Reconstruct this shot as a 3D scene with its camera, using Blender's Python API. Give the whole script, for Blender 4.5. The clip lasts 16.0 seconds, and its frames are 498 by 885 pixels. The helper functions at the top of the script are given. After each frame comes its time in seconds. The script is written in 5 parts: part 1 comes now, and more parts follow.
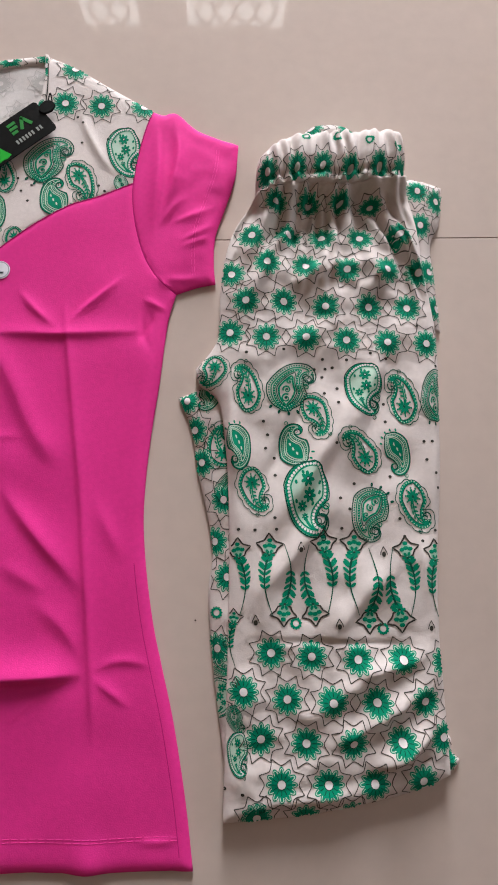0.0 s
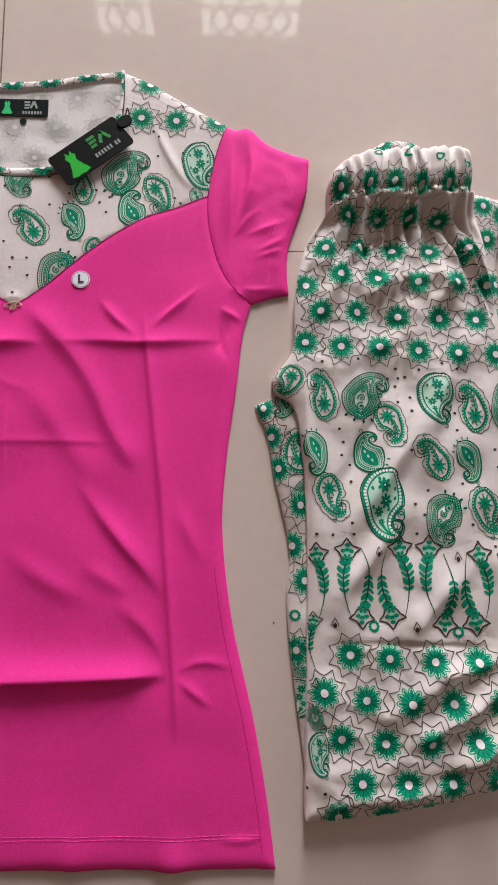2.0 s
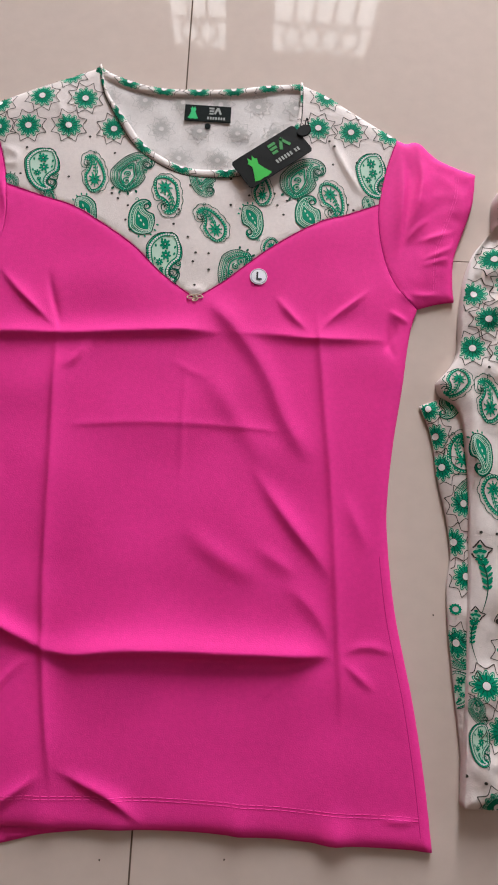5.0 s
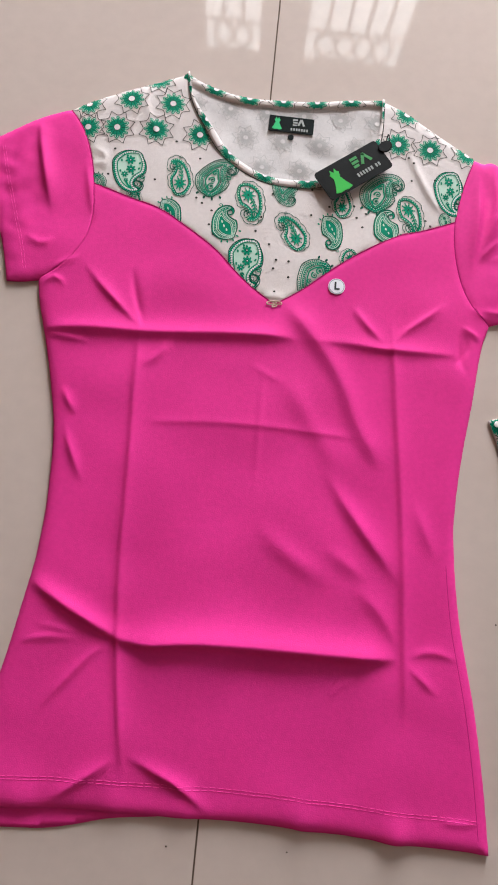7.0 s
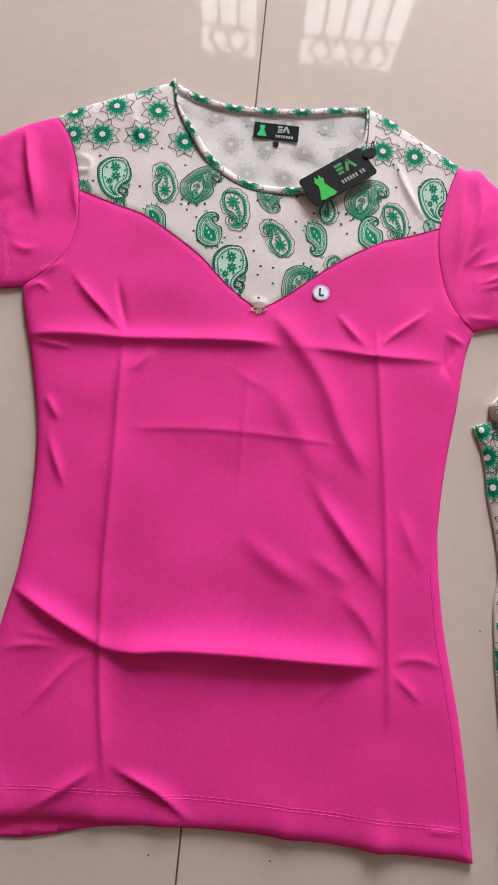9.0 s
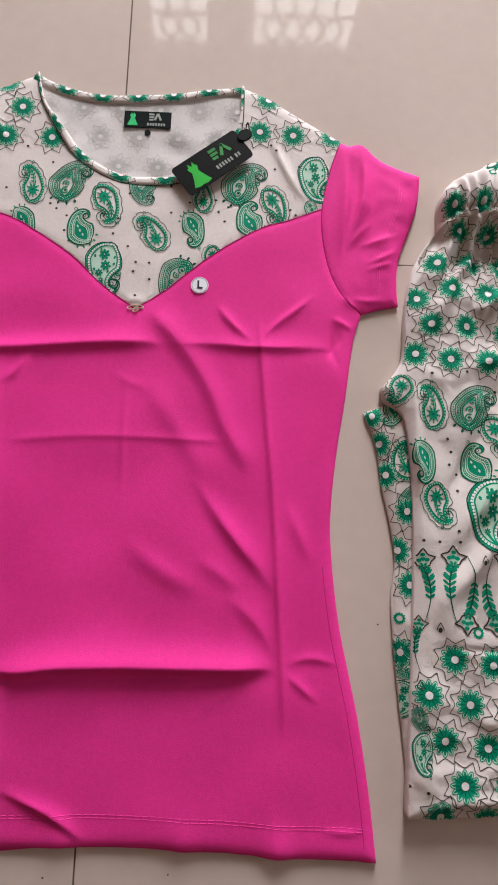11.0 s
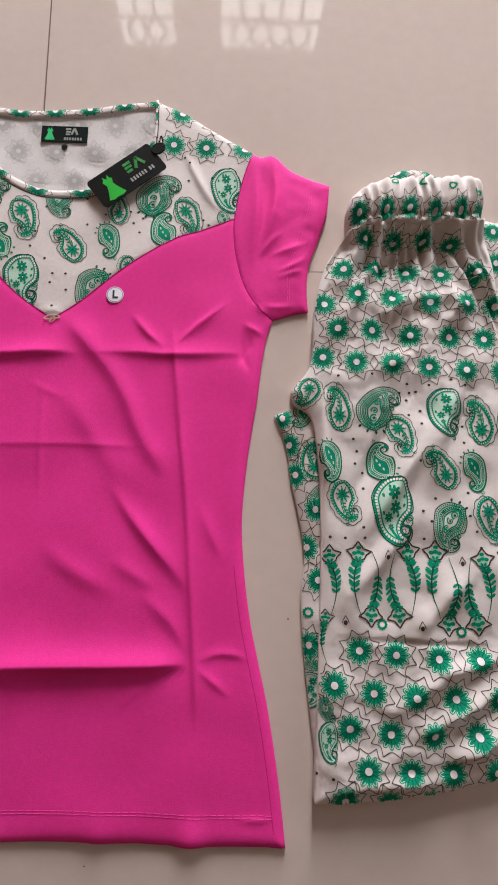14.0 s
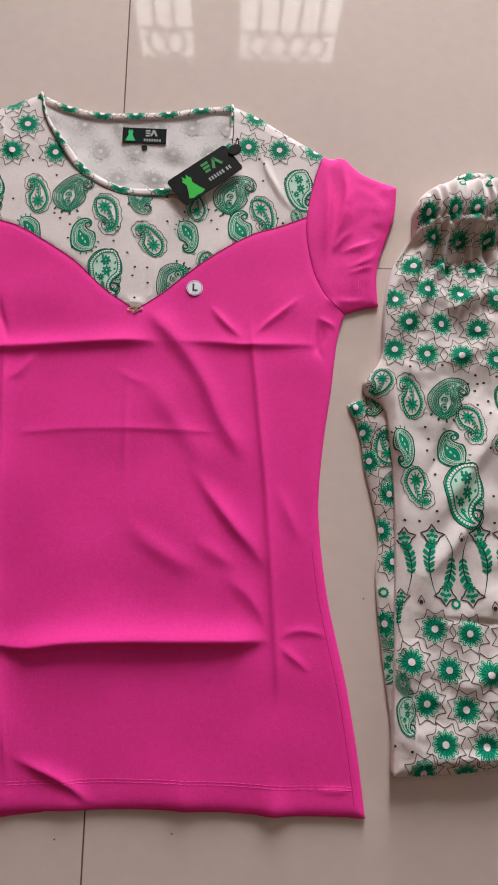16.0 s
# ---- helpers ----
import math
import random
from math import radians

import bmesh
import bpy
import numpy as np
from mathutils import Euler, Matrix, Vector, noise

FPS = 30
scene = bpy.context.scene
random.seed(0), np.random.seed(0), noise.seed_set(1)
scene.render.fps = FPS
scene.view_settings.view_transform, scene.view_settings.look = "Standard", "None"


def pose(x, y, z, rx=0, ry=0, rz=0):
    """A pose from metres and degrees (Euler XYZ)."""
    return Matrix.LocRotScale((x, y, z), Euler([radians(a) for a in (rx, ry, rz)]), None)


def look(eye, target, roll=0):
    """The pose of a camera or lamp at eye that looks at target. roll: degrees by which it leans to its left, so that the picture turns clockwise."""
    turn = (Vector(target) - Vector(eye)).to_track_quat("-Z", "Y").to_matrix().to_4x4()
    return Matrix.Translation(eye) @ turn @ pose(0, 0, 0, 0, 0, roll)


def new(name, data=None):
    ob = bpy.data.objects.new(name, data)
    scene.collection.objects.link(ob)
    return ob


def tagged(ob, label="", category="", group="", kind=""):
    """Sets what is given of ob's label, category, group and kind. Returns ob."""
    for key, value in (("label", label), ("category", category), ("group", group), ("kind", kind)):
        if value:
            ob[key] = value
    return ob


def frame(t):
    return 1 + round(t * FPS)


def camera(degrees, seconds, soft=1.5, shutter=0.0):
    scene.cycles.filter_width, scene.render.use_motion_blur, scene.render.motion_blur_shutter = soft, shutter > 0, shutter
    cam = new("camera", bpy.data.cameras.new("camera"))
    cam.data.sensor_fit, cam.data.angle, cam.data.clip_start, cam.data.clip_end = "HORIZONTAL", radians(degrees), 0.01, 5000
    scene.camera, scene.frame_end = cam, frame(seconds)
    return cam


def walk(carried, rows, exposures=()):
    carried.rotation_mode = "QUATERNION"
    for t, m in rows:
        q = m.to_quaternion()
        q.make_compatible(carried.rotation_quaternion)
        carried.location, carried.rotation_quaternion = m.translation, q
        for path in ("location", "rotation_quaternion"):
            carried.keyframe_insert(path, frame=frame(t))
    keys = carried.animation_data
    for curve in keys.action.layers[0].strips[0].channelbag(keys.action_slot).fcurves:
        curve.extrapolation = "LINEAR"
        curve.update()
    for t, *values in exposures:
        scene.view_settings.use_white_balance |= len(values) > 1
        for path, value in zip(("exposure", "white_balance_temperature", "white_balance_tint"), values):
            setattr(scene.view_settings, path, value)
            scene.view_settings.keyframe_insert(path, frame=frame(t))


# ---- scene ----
cam = camera(47.3, 16.0, soft=1.9)
PATH = [
    (0, (-0.0541, 0.0699, 0.4686), (0.0452, 0.3838, -1.5042), 15.81),
    (0.5, (-0.0627, 0.0680, 0.4672), (0.0344, 0.3813, -1.5057), 15.89),
    (1, (-0.0768, 0.0679, 0.4685), (0.0048, 0.3813, -1.5051), 12.75),
    (1.5, (-0.0876, 0.0758, 0.4750), (0.0314, 0.4024, -1.4945), 18.14),
    (2, (-0.1196, 0.0713, 0.4774), (-0.0132, 0.4027, -1.4921), 16.47),
    (2.5, (-0.1518, 0.0695, 0.4809), (-0.0524, 0.4091, -1.4875), 16.26),
    (3, (-0.1748, 0.0651, 0.4840), (-0.0848, 0.4086, -1.4842), 15.24),
    (3.5, (-0.1879, 0.0572, 0.4857), (-0.0932, 0.4110, -1.4804), 15.23),
    (4, (-0.2053, 0.0583, 0.4894), (-0.1312, 0.4079, -1.4784), 12.60),
    (4.5, (-0.2235, 0.0569, 0.4910), (-0.1750, 0.4061, -1.4776), 8.92),
    (5, (-0.2482, 0.0510, 0.4921), (-0.2111, 0.4185, -1.4735), 8.36),
    (5.2, (-0.2578, 0.0510, 0.4944), (-0.2225, 0.4100, -1.4728), 8.61),
    (7.3, (-0.3210, 0.0458, 0.5034), (-0.2828, 0.4242, -1.4601), 11.41),
    (7.5, (-0.3237, 0.0465, 0.5035), (-0.2922, 0.4313, -1.4589), 10.09),
    (8, (-0.3208, 0.0436, 0.5023), (-0.2906, 0.4310, -1.4595), 9.84),
    (8.2, (-0.3195, 0.0430, 0.5039), (-0.2780, 0.4360, -1.4566), 11.68),
    (10.3, (-0.2415, 0.0639, 0.5040), (-0.2075, 0.4272, -1.4624), 8.86),
    (10.5, (-0.2299, 0.0639, 0.4995), (-0.2047, 0.4257, -1.4673), 6.90),
    (11, (-0.1985, 0.0681, 0.4917), (-0.1594, 0.4142, -1.4778), 7.81),
    (11.5, (-0.1794, 0.0717, 0.4993), (-0.1185, 0.4155, -1.4700), 11.67),
    (12, (-0.1458, 0.0754, 0.5081), (-0.0670, 0.4342, -1.4579), 13.79),
    (12.5, (-0.1194, 0.0701, 0.5057), (-0.0298, 0.4088, -1.4633), 15.73),
    (13, (-0.1085, 0.0746, 0.5084), (-0.0150, 0.4171, -1.4599), 15.47),
    (13.5, (-0.1198, 0.0733, 0.5104), (-0.0394, 0.4131, -1.4589), 14.07),
    (14, (-0.1307, 0.0675, 0.5110), (-0.0562, 0.4173, -1.4568), 12.06),
    (14.5, (-0.1424, 0.0635, 0.5137), (-0.0783, 0.4161, -1.4539), 10.69),
    (15, (-0.1599, 0.0572, 0.5180), (-0.0907, 0.4216, -1.4473), 10.93),
    (15.5, (-0.1818, 0.0483, 0.5218), (-0.1060, 0.4238, -1.4411), 11.68),
    (16, (-0.2024, 0.0432, 0.5262), (-0.1275, 0.4233, -1.4359), 11.76),
]
EXPOSURE = [(0.0, 0.10, 6350, 8.0), (4.0, 0.12, 6400, 9.0), (5.0, 0.20, 6300, 8.0), (7.3, 0.36, 6200, 7.0), (8.2, 0.36, 6200, 7.0), (10.3, 0.24, 6300, 8.0), (11.5, 0.14, 6400, 9.0), (16.0, 0.12, 6400, 9.0)]
walk(cam, [(t, look(eye, target, roll)) for t, eye, target, roll in PATH], EXPOSURE)

# ---- daylight: sky behind a barred window, and an added fill lamp in the east ----
world = bpy.data.worlds.new("world")
scene.world = world
world.use_nodes = True
wn = world.node_tree.nodes
sky = wn.new("ShaderNodeTexSky")
sky.sky_type, sky.sun_disc, sky.sun_elevation, sky.sun_rotation = "NISHITA", False, radians(50), radians(200)
world.node_tree.links.new(sky.outputs[0], wn["Background"].inputs[0])
wn["Background"].inputs[1].default_value = 0.12


def area_lamp(name, x, z, w, h, watts, y, aim):
    lamp = bpy.data.lights.new(name, "AREA")
    lamp.shape, lamp.size, lamp.size_y, lamp.energy = "RECTANGLE", w, h, watts
    lamp.color = (0.98, 0.975, 1.0)
    ob = new(name, lamp)
    ob.matrix_world = look((x, y, z), (x + aim[0], y + aim[1], z - 0.3))
    return ob


# ---- materials ----
def material(name, color, rough=0.7, spec=0.3, mottle=0.08, scale=40.0, bump=0.0, bump_scale=600.0, sheen=0.0, tone=None, thread=0.0):
    """A node material: base colour with two scales of variation and fine relief."""
    m = bpy.data.materials.new(name)
    m.use_nodes = True
    n, l = m.node_tree.nodes, m.node_tree.links
    b = n["Principled BSDF"]
    b.inputs["Roughness"].default_value = rough
    b.inputs["Specular IOR Level"].default_value = spec
    if sheen:
        b.inputs["Sheen Weight"].default_value = sheen
        b.inputs["Sheen Roughness"].default_value = 0.4
        b.inputs["Sheen Tint"].default_value = (*[min(1, c + 0.3) for c in color], 1)
    co = n.new("ShaderNodeTexCoord")
    big, fine = n.new("ShaderNodeTexNoise"), n.new("ShaderNodeTexNoise")
    for tex, s, d in ((big, scale, 4), (fine, scale * 14, 3)):
        tex.inputs["Scale"].default_value, tex.inputs["Detail"].default_value = s, d
        l.new(co.outputs["Object"], tex.inputs["Vector"])
    add = n.new("ShaderNodeMath")
    add.operation = "ADD"
    l.new(big.outputs[0], add.inputs[0])
    l.new(fine.outputs[0], add.inputs[1])
    ramp = n.new("ShaderNodeMapRange")
    ramp.inputs["From Min"].default_value, ramp.inputs["From Max"].default_value = 0.7, 1.3
    l.new(add.outputs[0], ramp.inputs["Value"])
    mix = n.new("ShaderNodeMix")
    mix.data_type = "RGBA"
    other = tone or [c * (1 - 2 * mottle) for c in color]
    mix.inputs["A"].default_value = (*color, 1)
    mix.inputs["B"].default_value = (*other, 1)
    l.new(ramp.outputs[0], mix.inputs["Factor"])
    l.new(mix.outputs["Result"], b.inputs["Base Color"])
    if bump:
        src = n.new("ShaderNodeTexNoise")
        src.inputs["Scale"].default_value, src.inputs["Detail"].default_value = bump_scale, 3
        l.new(co.outputs["Object"], src.inputs["Vector"])
        height = src.outputs[0]
        if thread:
            wave = n.new("ShaderNodeTexWave")
            wave.inputs["Scale"].default_value, wave.inputs["Distortion"].default_value = thread, 1.5
            l.new(co.outputs["Object"], wave.inputs["Vector"])
            both = n.new("ShaderNodeMath")
            both.operation = "ADD"
            l.new(height, both.inputs[0])
            l.new(wave.outputs["Fac"], both.inputs[1])
            height = both.outputs[0]
        bn = n.new("ShaderNodeBump")
        bn.inputs["Strength"].default_value, bn.inputs["Distance"].default_value = bump, 0.0006
        l.new(height, bn.inputs["Height"])
        l.new(bn.outputs[0], b.inputs["Normal"])
    return m


PINK = material("pink_cotton", (0.775, 0.034, 0.275), 0.75, 0.14, 0.05, 18, 0.25, 1100, 0.04)
PINK_DARK = material("pink_seam", (0.46, 0.008, 0.14), 0.8, 0.1, 0.05, 60)
PINK_THREAD = material("pink_thread", (0.84, 0.05, 0.33), 0.7, 0.2, 0.05, 60)
CLOTH = material("printed_cotton", (0.695, 0.61, 0.585), 0.8, 0.12, 0.05, 25, 0.3, 1100, 0.03)
CLOTH_BACK = material("inside_cotton", (0.66, 0.61, 0.595), 0.85, 0.1, 0.06, 25, 0.3, 1100)
INK_GREEN = material("green_ink", (0.0, 0.185, 0.098), 0.75, 0.12, 0.14, 90, tone=(0.003, 0.25, 0.14))
INK_DEEP = material("deep_green_ink", (0.003, 0.085, 0.052), 0.75, 0.12, 0.12, 90)
INK_DARK = material("dark_ink", (0.055, 0.050, 0.042), 0.8, 0.1, 0.15, 90)
INK_PALE = material("pale_green_ink", (0.50, 0.66, 0.55), 0.8, 0.1, 0.05, 90)
INK_WASH = material("wash_green_ink", (0.34, 0.58, 0.45), 0.8, 0.1, 0.08, 90)
INK_WHITE = material("white_ink", (0.70, 0.67, 0.66), 0.8, 0.1, 0.03, 90)
INK_FADED = material("faded_ink", (0.50, 0.47, 0.455), 0.85, 0.1, 0.06, 90)
BLACK_CARD = material("black_card", (0.0075, 0.0070, 0.0062), 0.6, 0.06, 0.2, 60, 0.05, 300)
BLACK_WOVEN = material("black_woven", (0.007, 0.011, 0.010), 0.8, 0.08, 0.2, 400, 0.3, 1500)
CARD_GREEN = material("bright_green_print", (0.02, 0.42, 0.03), 0.5, 0.2, 0.05, 90)
CARD_DULL = material("dull_green_print", (0.03, 0.25, 0.045), 0.5, 0.2, 0.1, 90)
CARD_GREY = material("grey_print", (0.30, 0.31, 0.29), 0.5, 0.3, 0.05, 90)
WOVEN_GREEN = material("woven_green", (0.03, 0.50, 0.16), 0.7, 0.2, 0.08, 400)
STICKER = material("white_sticker", (0.80, 0.78, 0.84), 0.35, 0.4, 0.02, 90)
STICKER_RING = material("sticker_ring", (0.36, 0.30, 0.40), 0.4, 0.4, 0.02, 90)
STICKER_INK = material("sticker_ink", (0.02, 0.02, 0.03), 0.4, 0.4, 0.02, 90)
CREAM = material("cream_ribbon", (0.66, 0.47, 0.36), 0.5, 0.4, 0.06, 200)
GROUT = material("dark_grout", (0.17, 0.12, 0.09), 0.9, 0.1, 0.2, 120)
WALL = material("cream_wall_paint", (0.26, 0.18, 0.125), 0.8, 0.2, 0.04, 6, 0.1, 200)
CEIL = material("white_ceiling_paint", (0.34, 0.28, 0.225), 0.85, 0.2, 0.03, 6, 0.1, 200)
FRAME = material("brown_window_wood", (0.17, 0.10, 0.06), 0.5, 0.4, 0.15, 30)
IRON = material("painted_iron", (0.12, 0.11, 0.10), 0.5, 0.5, 0.1, 60)
GRIT = material("dark_grit", (0.05, 0.035, 0.025), 0.9, 0.1, 0.2, 200)


def tile_material():
    m = material("polished_beige_tile", (0.57, 0.465, 0.412), 0.10, 0.4, 0.035, 5)
    n, l = m.node_tree.nodes, m.node_tree.links
    b = n["Principled BSDF"]
    co = n.new("ShaderNodeTexCoord")
    smear = n.new("ShaderNodeTexNoise")
    smear.inputs["Scale"].default_value, smear.inputs["Detail"].default_value = 9, 5
    l.new(co.outputs["Object"], smear.inputs["Vector"])
    rr = n.new("ShaderNodeMapRange")
    rr.inputs["To Min"].default_value, rr.inputs["To Max"].default_value = 0.02, 0.06
    l.new(smear.outputs[0], rr.inputs["Value"])
    l.new(rr.outputs[0], b.inputs["Roughness"])
    wob = n.new("ShaderNodeTexNoise")
    wob.inputs["Scale"].default_value, wob.inputs["Detail"].default_value = 14, 2
    l.new(co.outputs["Object"], wob.inputs["Vector"])
    bn = n.new("ShaderNodeBump")
    bn.inputs["Strength"].default_value, bn.inputs["Distance"].default_value = 0.03, 0.003
    l.new(wob.outputs[0], bn.inputs["Height"])
    l.new(bn.outputs[0], b.inputs["Normal"])
    return m


TILE = tile_material()


# ---- mesh helpers ----
def mesh_object(name, verts, faces, mats, parent=None, label="", ids=None, smooth=False):
    me = bpy.data.meshes.new(name)
    me.from_pydata([tuple(v) for v in verts], [], [tuple(f) for f in faces])
    for m in mats if isinstance(mats, (list, tuple)) else [mats]:
        me.materials.append(m)
    if ids is not None:
        me.polygons.foreach_set("material_index", ids)
    if smooth:
        me.polygons.foreach_set("use_smooth", [True] * len(me.polygons))
    me.update()
    ob = new(name, me)
    if parent:
        ob.parent = parent
    return tagged(ob, label)


def part(name, bm, mat, parent, label="", smooth=False):
    me = bpy.data.meshes.new(name)
    bm.to_mesh(me)
    bm.free()
    me.materials.append(mat)
    if smooth:
        me.polygons.foreach_set("use_smooth", [True] * len(me.polygons))
    ob = new(name, me)
    ob.parent = parent
    return tagged(ob, label)


def box(bm, x0, x1, y0, y1, z0, z1, bevel=0.0):
    made = bmesh.ops.create_cube(bm, size=1, matrix=Matrix.LocRotScale(((x0 + x1) / 2, (y0 + y1) / 2, (z0 + z1) / 2), None, (x1 - x0, y1 - y0, z1 - z0)))
    if bevel:
        edges = list({e for v in made["verts"] for e in v.link_edges})
        bmesh.ops.bevel(bm, geom=edges, offset=bevel, segments=2, affect="EDGES", profile=0.5)


def smooth_path(pts, step=0.004):
    """An even polyline along a Catmull-Rom curve through the points."""
    p = np.array(pts, float)
    ext = np.vstack([2 * p[0] - p[1], p, 2 * p[-1] - p[-2]])
    out = []
    for i in range(len(p) - 1):
        a, b, c, d = ext[i:i + 4]
        for u in np.linspace(0, 1, 12, endpoint=False):
            out.append(0.5 * (2 * b + (c - a) * u + (2 * a - 5 * b + 4 * c - d) * u * u + (3 * b - a - 3 * c + d) * u ** 3))
    out.append(p[-1])
    return even(np.array(out), step)


def even(p, step):
    d = np.r_[0, np.cumsum(np.hypot(*np.diff(p, axis=0).T))]
    n = max(2, int(round(d[-1] / step)) + 1)
    s = np.linspace(0, d[-1], n)
    return np.c_[np.interp(s, d, p[:, 0]), np.interp(s, d, p[:, 1])]


def loop(*paths):
    """Closed outline from paths laid end to end (their shared ends are merged)."""
    pts = np.vstack(paths)
    keep = [i for i in range(len(pts)) if np.hypot(*(pts[i] - pts[i - 1])) > 6e-4]
    return pts[keep]


def inside(poly, q):
    x, y = q[:, 0], q[:, 1]
    c = np.zeros(len(q), bool)
    a, b = poly, np.roll(poly, -1, 0)
    for (x0, y0), (x1, y1) in zip(a, b):
        if y0 != y1:
            c ^= ((y0 > y) != (y1 > y)) & (x < (x1 - x0) * (y - y0) / (y1 - y0) + x0)
    return c


def distance(line, q, closed=False, reach=0.07):
    """Distance from q to a polyline (9 beyond reach), the side (+ left) and how far along (0 to 1)."""
    a = line if closed else line[:-1]
    e = np.roll(line, -1, 0) if closed else line[1:]
    n = len(a)
    best, side, along = np.full(len(q), 9.0), np.ones(len(q)), np.zeros(len(q))
    lo, hi = np.minimum(a, e), np.maximum(a, e)
    todo = [(np.arange(len(q)), np.arange(n))]
    while todo:
        k, s = todo.pop()
        if not len(k):
            continue
        p = q[k]
        p0, p1 = p.min(0) - reach, p.max(0) + reach
        s = s[((hi[s] > p0) & (lo[s] < p1)).all(1)]
        if not len(s):
            continue
        if len(k) > 500 and len(s) > 6:
            ax = int(np.argmax(p1 - p0))
            half = p[:, ax] < np.median(p[:, ax])
            if half.any() and not half.all():
                todo += [(k[half], s), (k[~half], s)]
                continue
        d = e[s] - a[s]
        r = p[:, None, :] - a[s][None]
        u = np.clip((r * d).sum(2) / np.maximum(1e-12, (d * d).sum(1)), 0, 1)
        m = np.hypot(r[:, :, 0] - u * d[:, 0], r[:, :, 1] - u * d[:, 1])
        w = m.argmin(1)
        row = np.arange(len(k))
        best[k] = m[row, w]
        side[k] = np.sign(d[w, 0] * r[row, w, 1] - d[w, 1] * r[row, w, 0])
        along[k] = (s[w] + u[row, w]) / n
    return best, side, along


def sheet(name, outline, height, mat, parent, step=0.004, label="", foot=0.0008):
    """A draped piece of cloth: fine triangles inside the outline, laid on the height function, its edge turned down to the foot."""
    from mathutils import geometry
    outline = outline if inside_area(outline) > 0 else outline[::-1]
    lo, hi = outline.min(0), outline.max(0)
    gx, gy = np.meshgrid(np.arange(lo[0], hi[0], step), np.arange(lo[1], hi[1], step * 0.87))
    gx = gx + (np.arange(gx.shape[0]) % 2)[:, None] * step / 2
    q = np.c_[gx.ravel(), gy.ravel()]
    q = q[inside(outline, q)]
    q = q[distance(outline, q, True)[0] > step * 0.45]
    n = len(outline)
    pts = np.vstack([outline, q])
    v, _, f, _, _, _ = geometry.delaunay_2d_cdt([Vector(p) for p in pts], [(i, (i + 1) % n) for i in range(n)], [], 1, 1e-6)
    xy = np.array([tuple(p) for p in v])
    z = height(xy)
    verts = [(x, y, h) for (x, y), h in zip(xy, z)]
    faces = [list(t) for t in f]
    # the turned-down edge
    count = {}
    for t in faces:
        for i in range(len(t)):
            count[(t[i], t[i - 1])] = count.get((t[i], t[i - 1]), 0) + 1
    rim = [e for e in count if (e[1], e[0]) not in count]
    low = {}
    for a, b in rim:
        for i in (a, b):
            if i not in low:
                low[i] = len(verts)
                verts.append((xy[i][0], xy[i][1], min(foot, z[i] - 0.0004)))
    faces += [[a, b, low[b], low[a]] for a, b in rim]
    return mesh_object(name, verts, faces, mat, parent, label, smooth=True)


def inside_area(p):
    q = np.roll(p, -1, 0)
    return 0.5 * np.sum(p[:, 0] * q[:, 1] - q[:, 0] * p[:, 1])


def ripples(q, seed, lengths, amount):
    """Soft irregular waves."""
    rng = np.random.RandomState(seed)
    z = np.zeros(len(q))
    for lam in lengths:
        for _ in range(3):
            a = rng.uniform(0, math.pi)
            k = 2 * math.pi / (lam * rng.uniform(0.8, 1.25))
            z += amount * lam / lengths[0] / 3 * np.sin(k * (q[:, 0] * math.cos(a) + q[:, 1] * math.sin(a)) + rng.uniform(0, 6.28)
                                                      + 1.2 * np.sin(0.6 * k * (q[:, 1] * math.cos(a) - q[:, 0] * math.sin(a))))
    return z


def folds(q, table):
    """Creases: (points, height, width on the left side, width on the right side, sharpness)."""
    z = np.zeros(len(q))
    for pts, h, wl, wr, sharp in table:
        line = smooth_path(pts, 0.006)
        long = len(line) > 30
        d, side, s = distance(line, q)
        w = np.where(side > 0, wl, wr)
        fade = np.clip(np.minimum(s, 1 - s) * (6 if long else 2.2), 0, 1)
        fade = fade * fade * (3 - 2 * fade)
        z += h * fade * np.exp(-(d / w) ** sharp)
    return z


def gridded(height, lo, hi, step=0.0022):
    """The same height function, worked out once on a fine grid."""
    nx, ny = int((hi[0] - lo[0]) / step) + 2, int((hi[1] - lo[1]) / step) + 2
    gx, gy = np.meshgrid(lo[0] + np.arange(nx) * step, lo[1] + np.arange(ny) * step)
    z = height(np.c_[gx.ravel(), gy.ravel()]).reshape(ny, nx)

    def look_up(q):
        u = np.clip((q[:, 0] - lo[0]) / step, 0, nx - 1.001)
        v = np.clip((q[:, 1] - lo[1]) / step, 0, ny - 1.001)
        i, j = u.astype(int), v.astype(int)
        a, c = u - i, v - j
        return (z[j, i] * (1 - a) + z[j, i + 1] * a) * (1 - c) + (z[j + 1, i] * (1 - a) + z[j + 1, i + 1] * a) * c

    return look_up


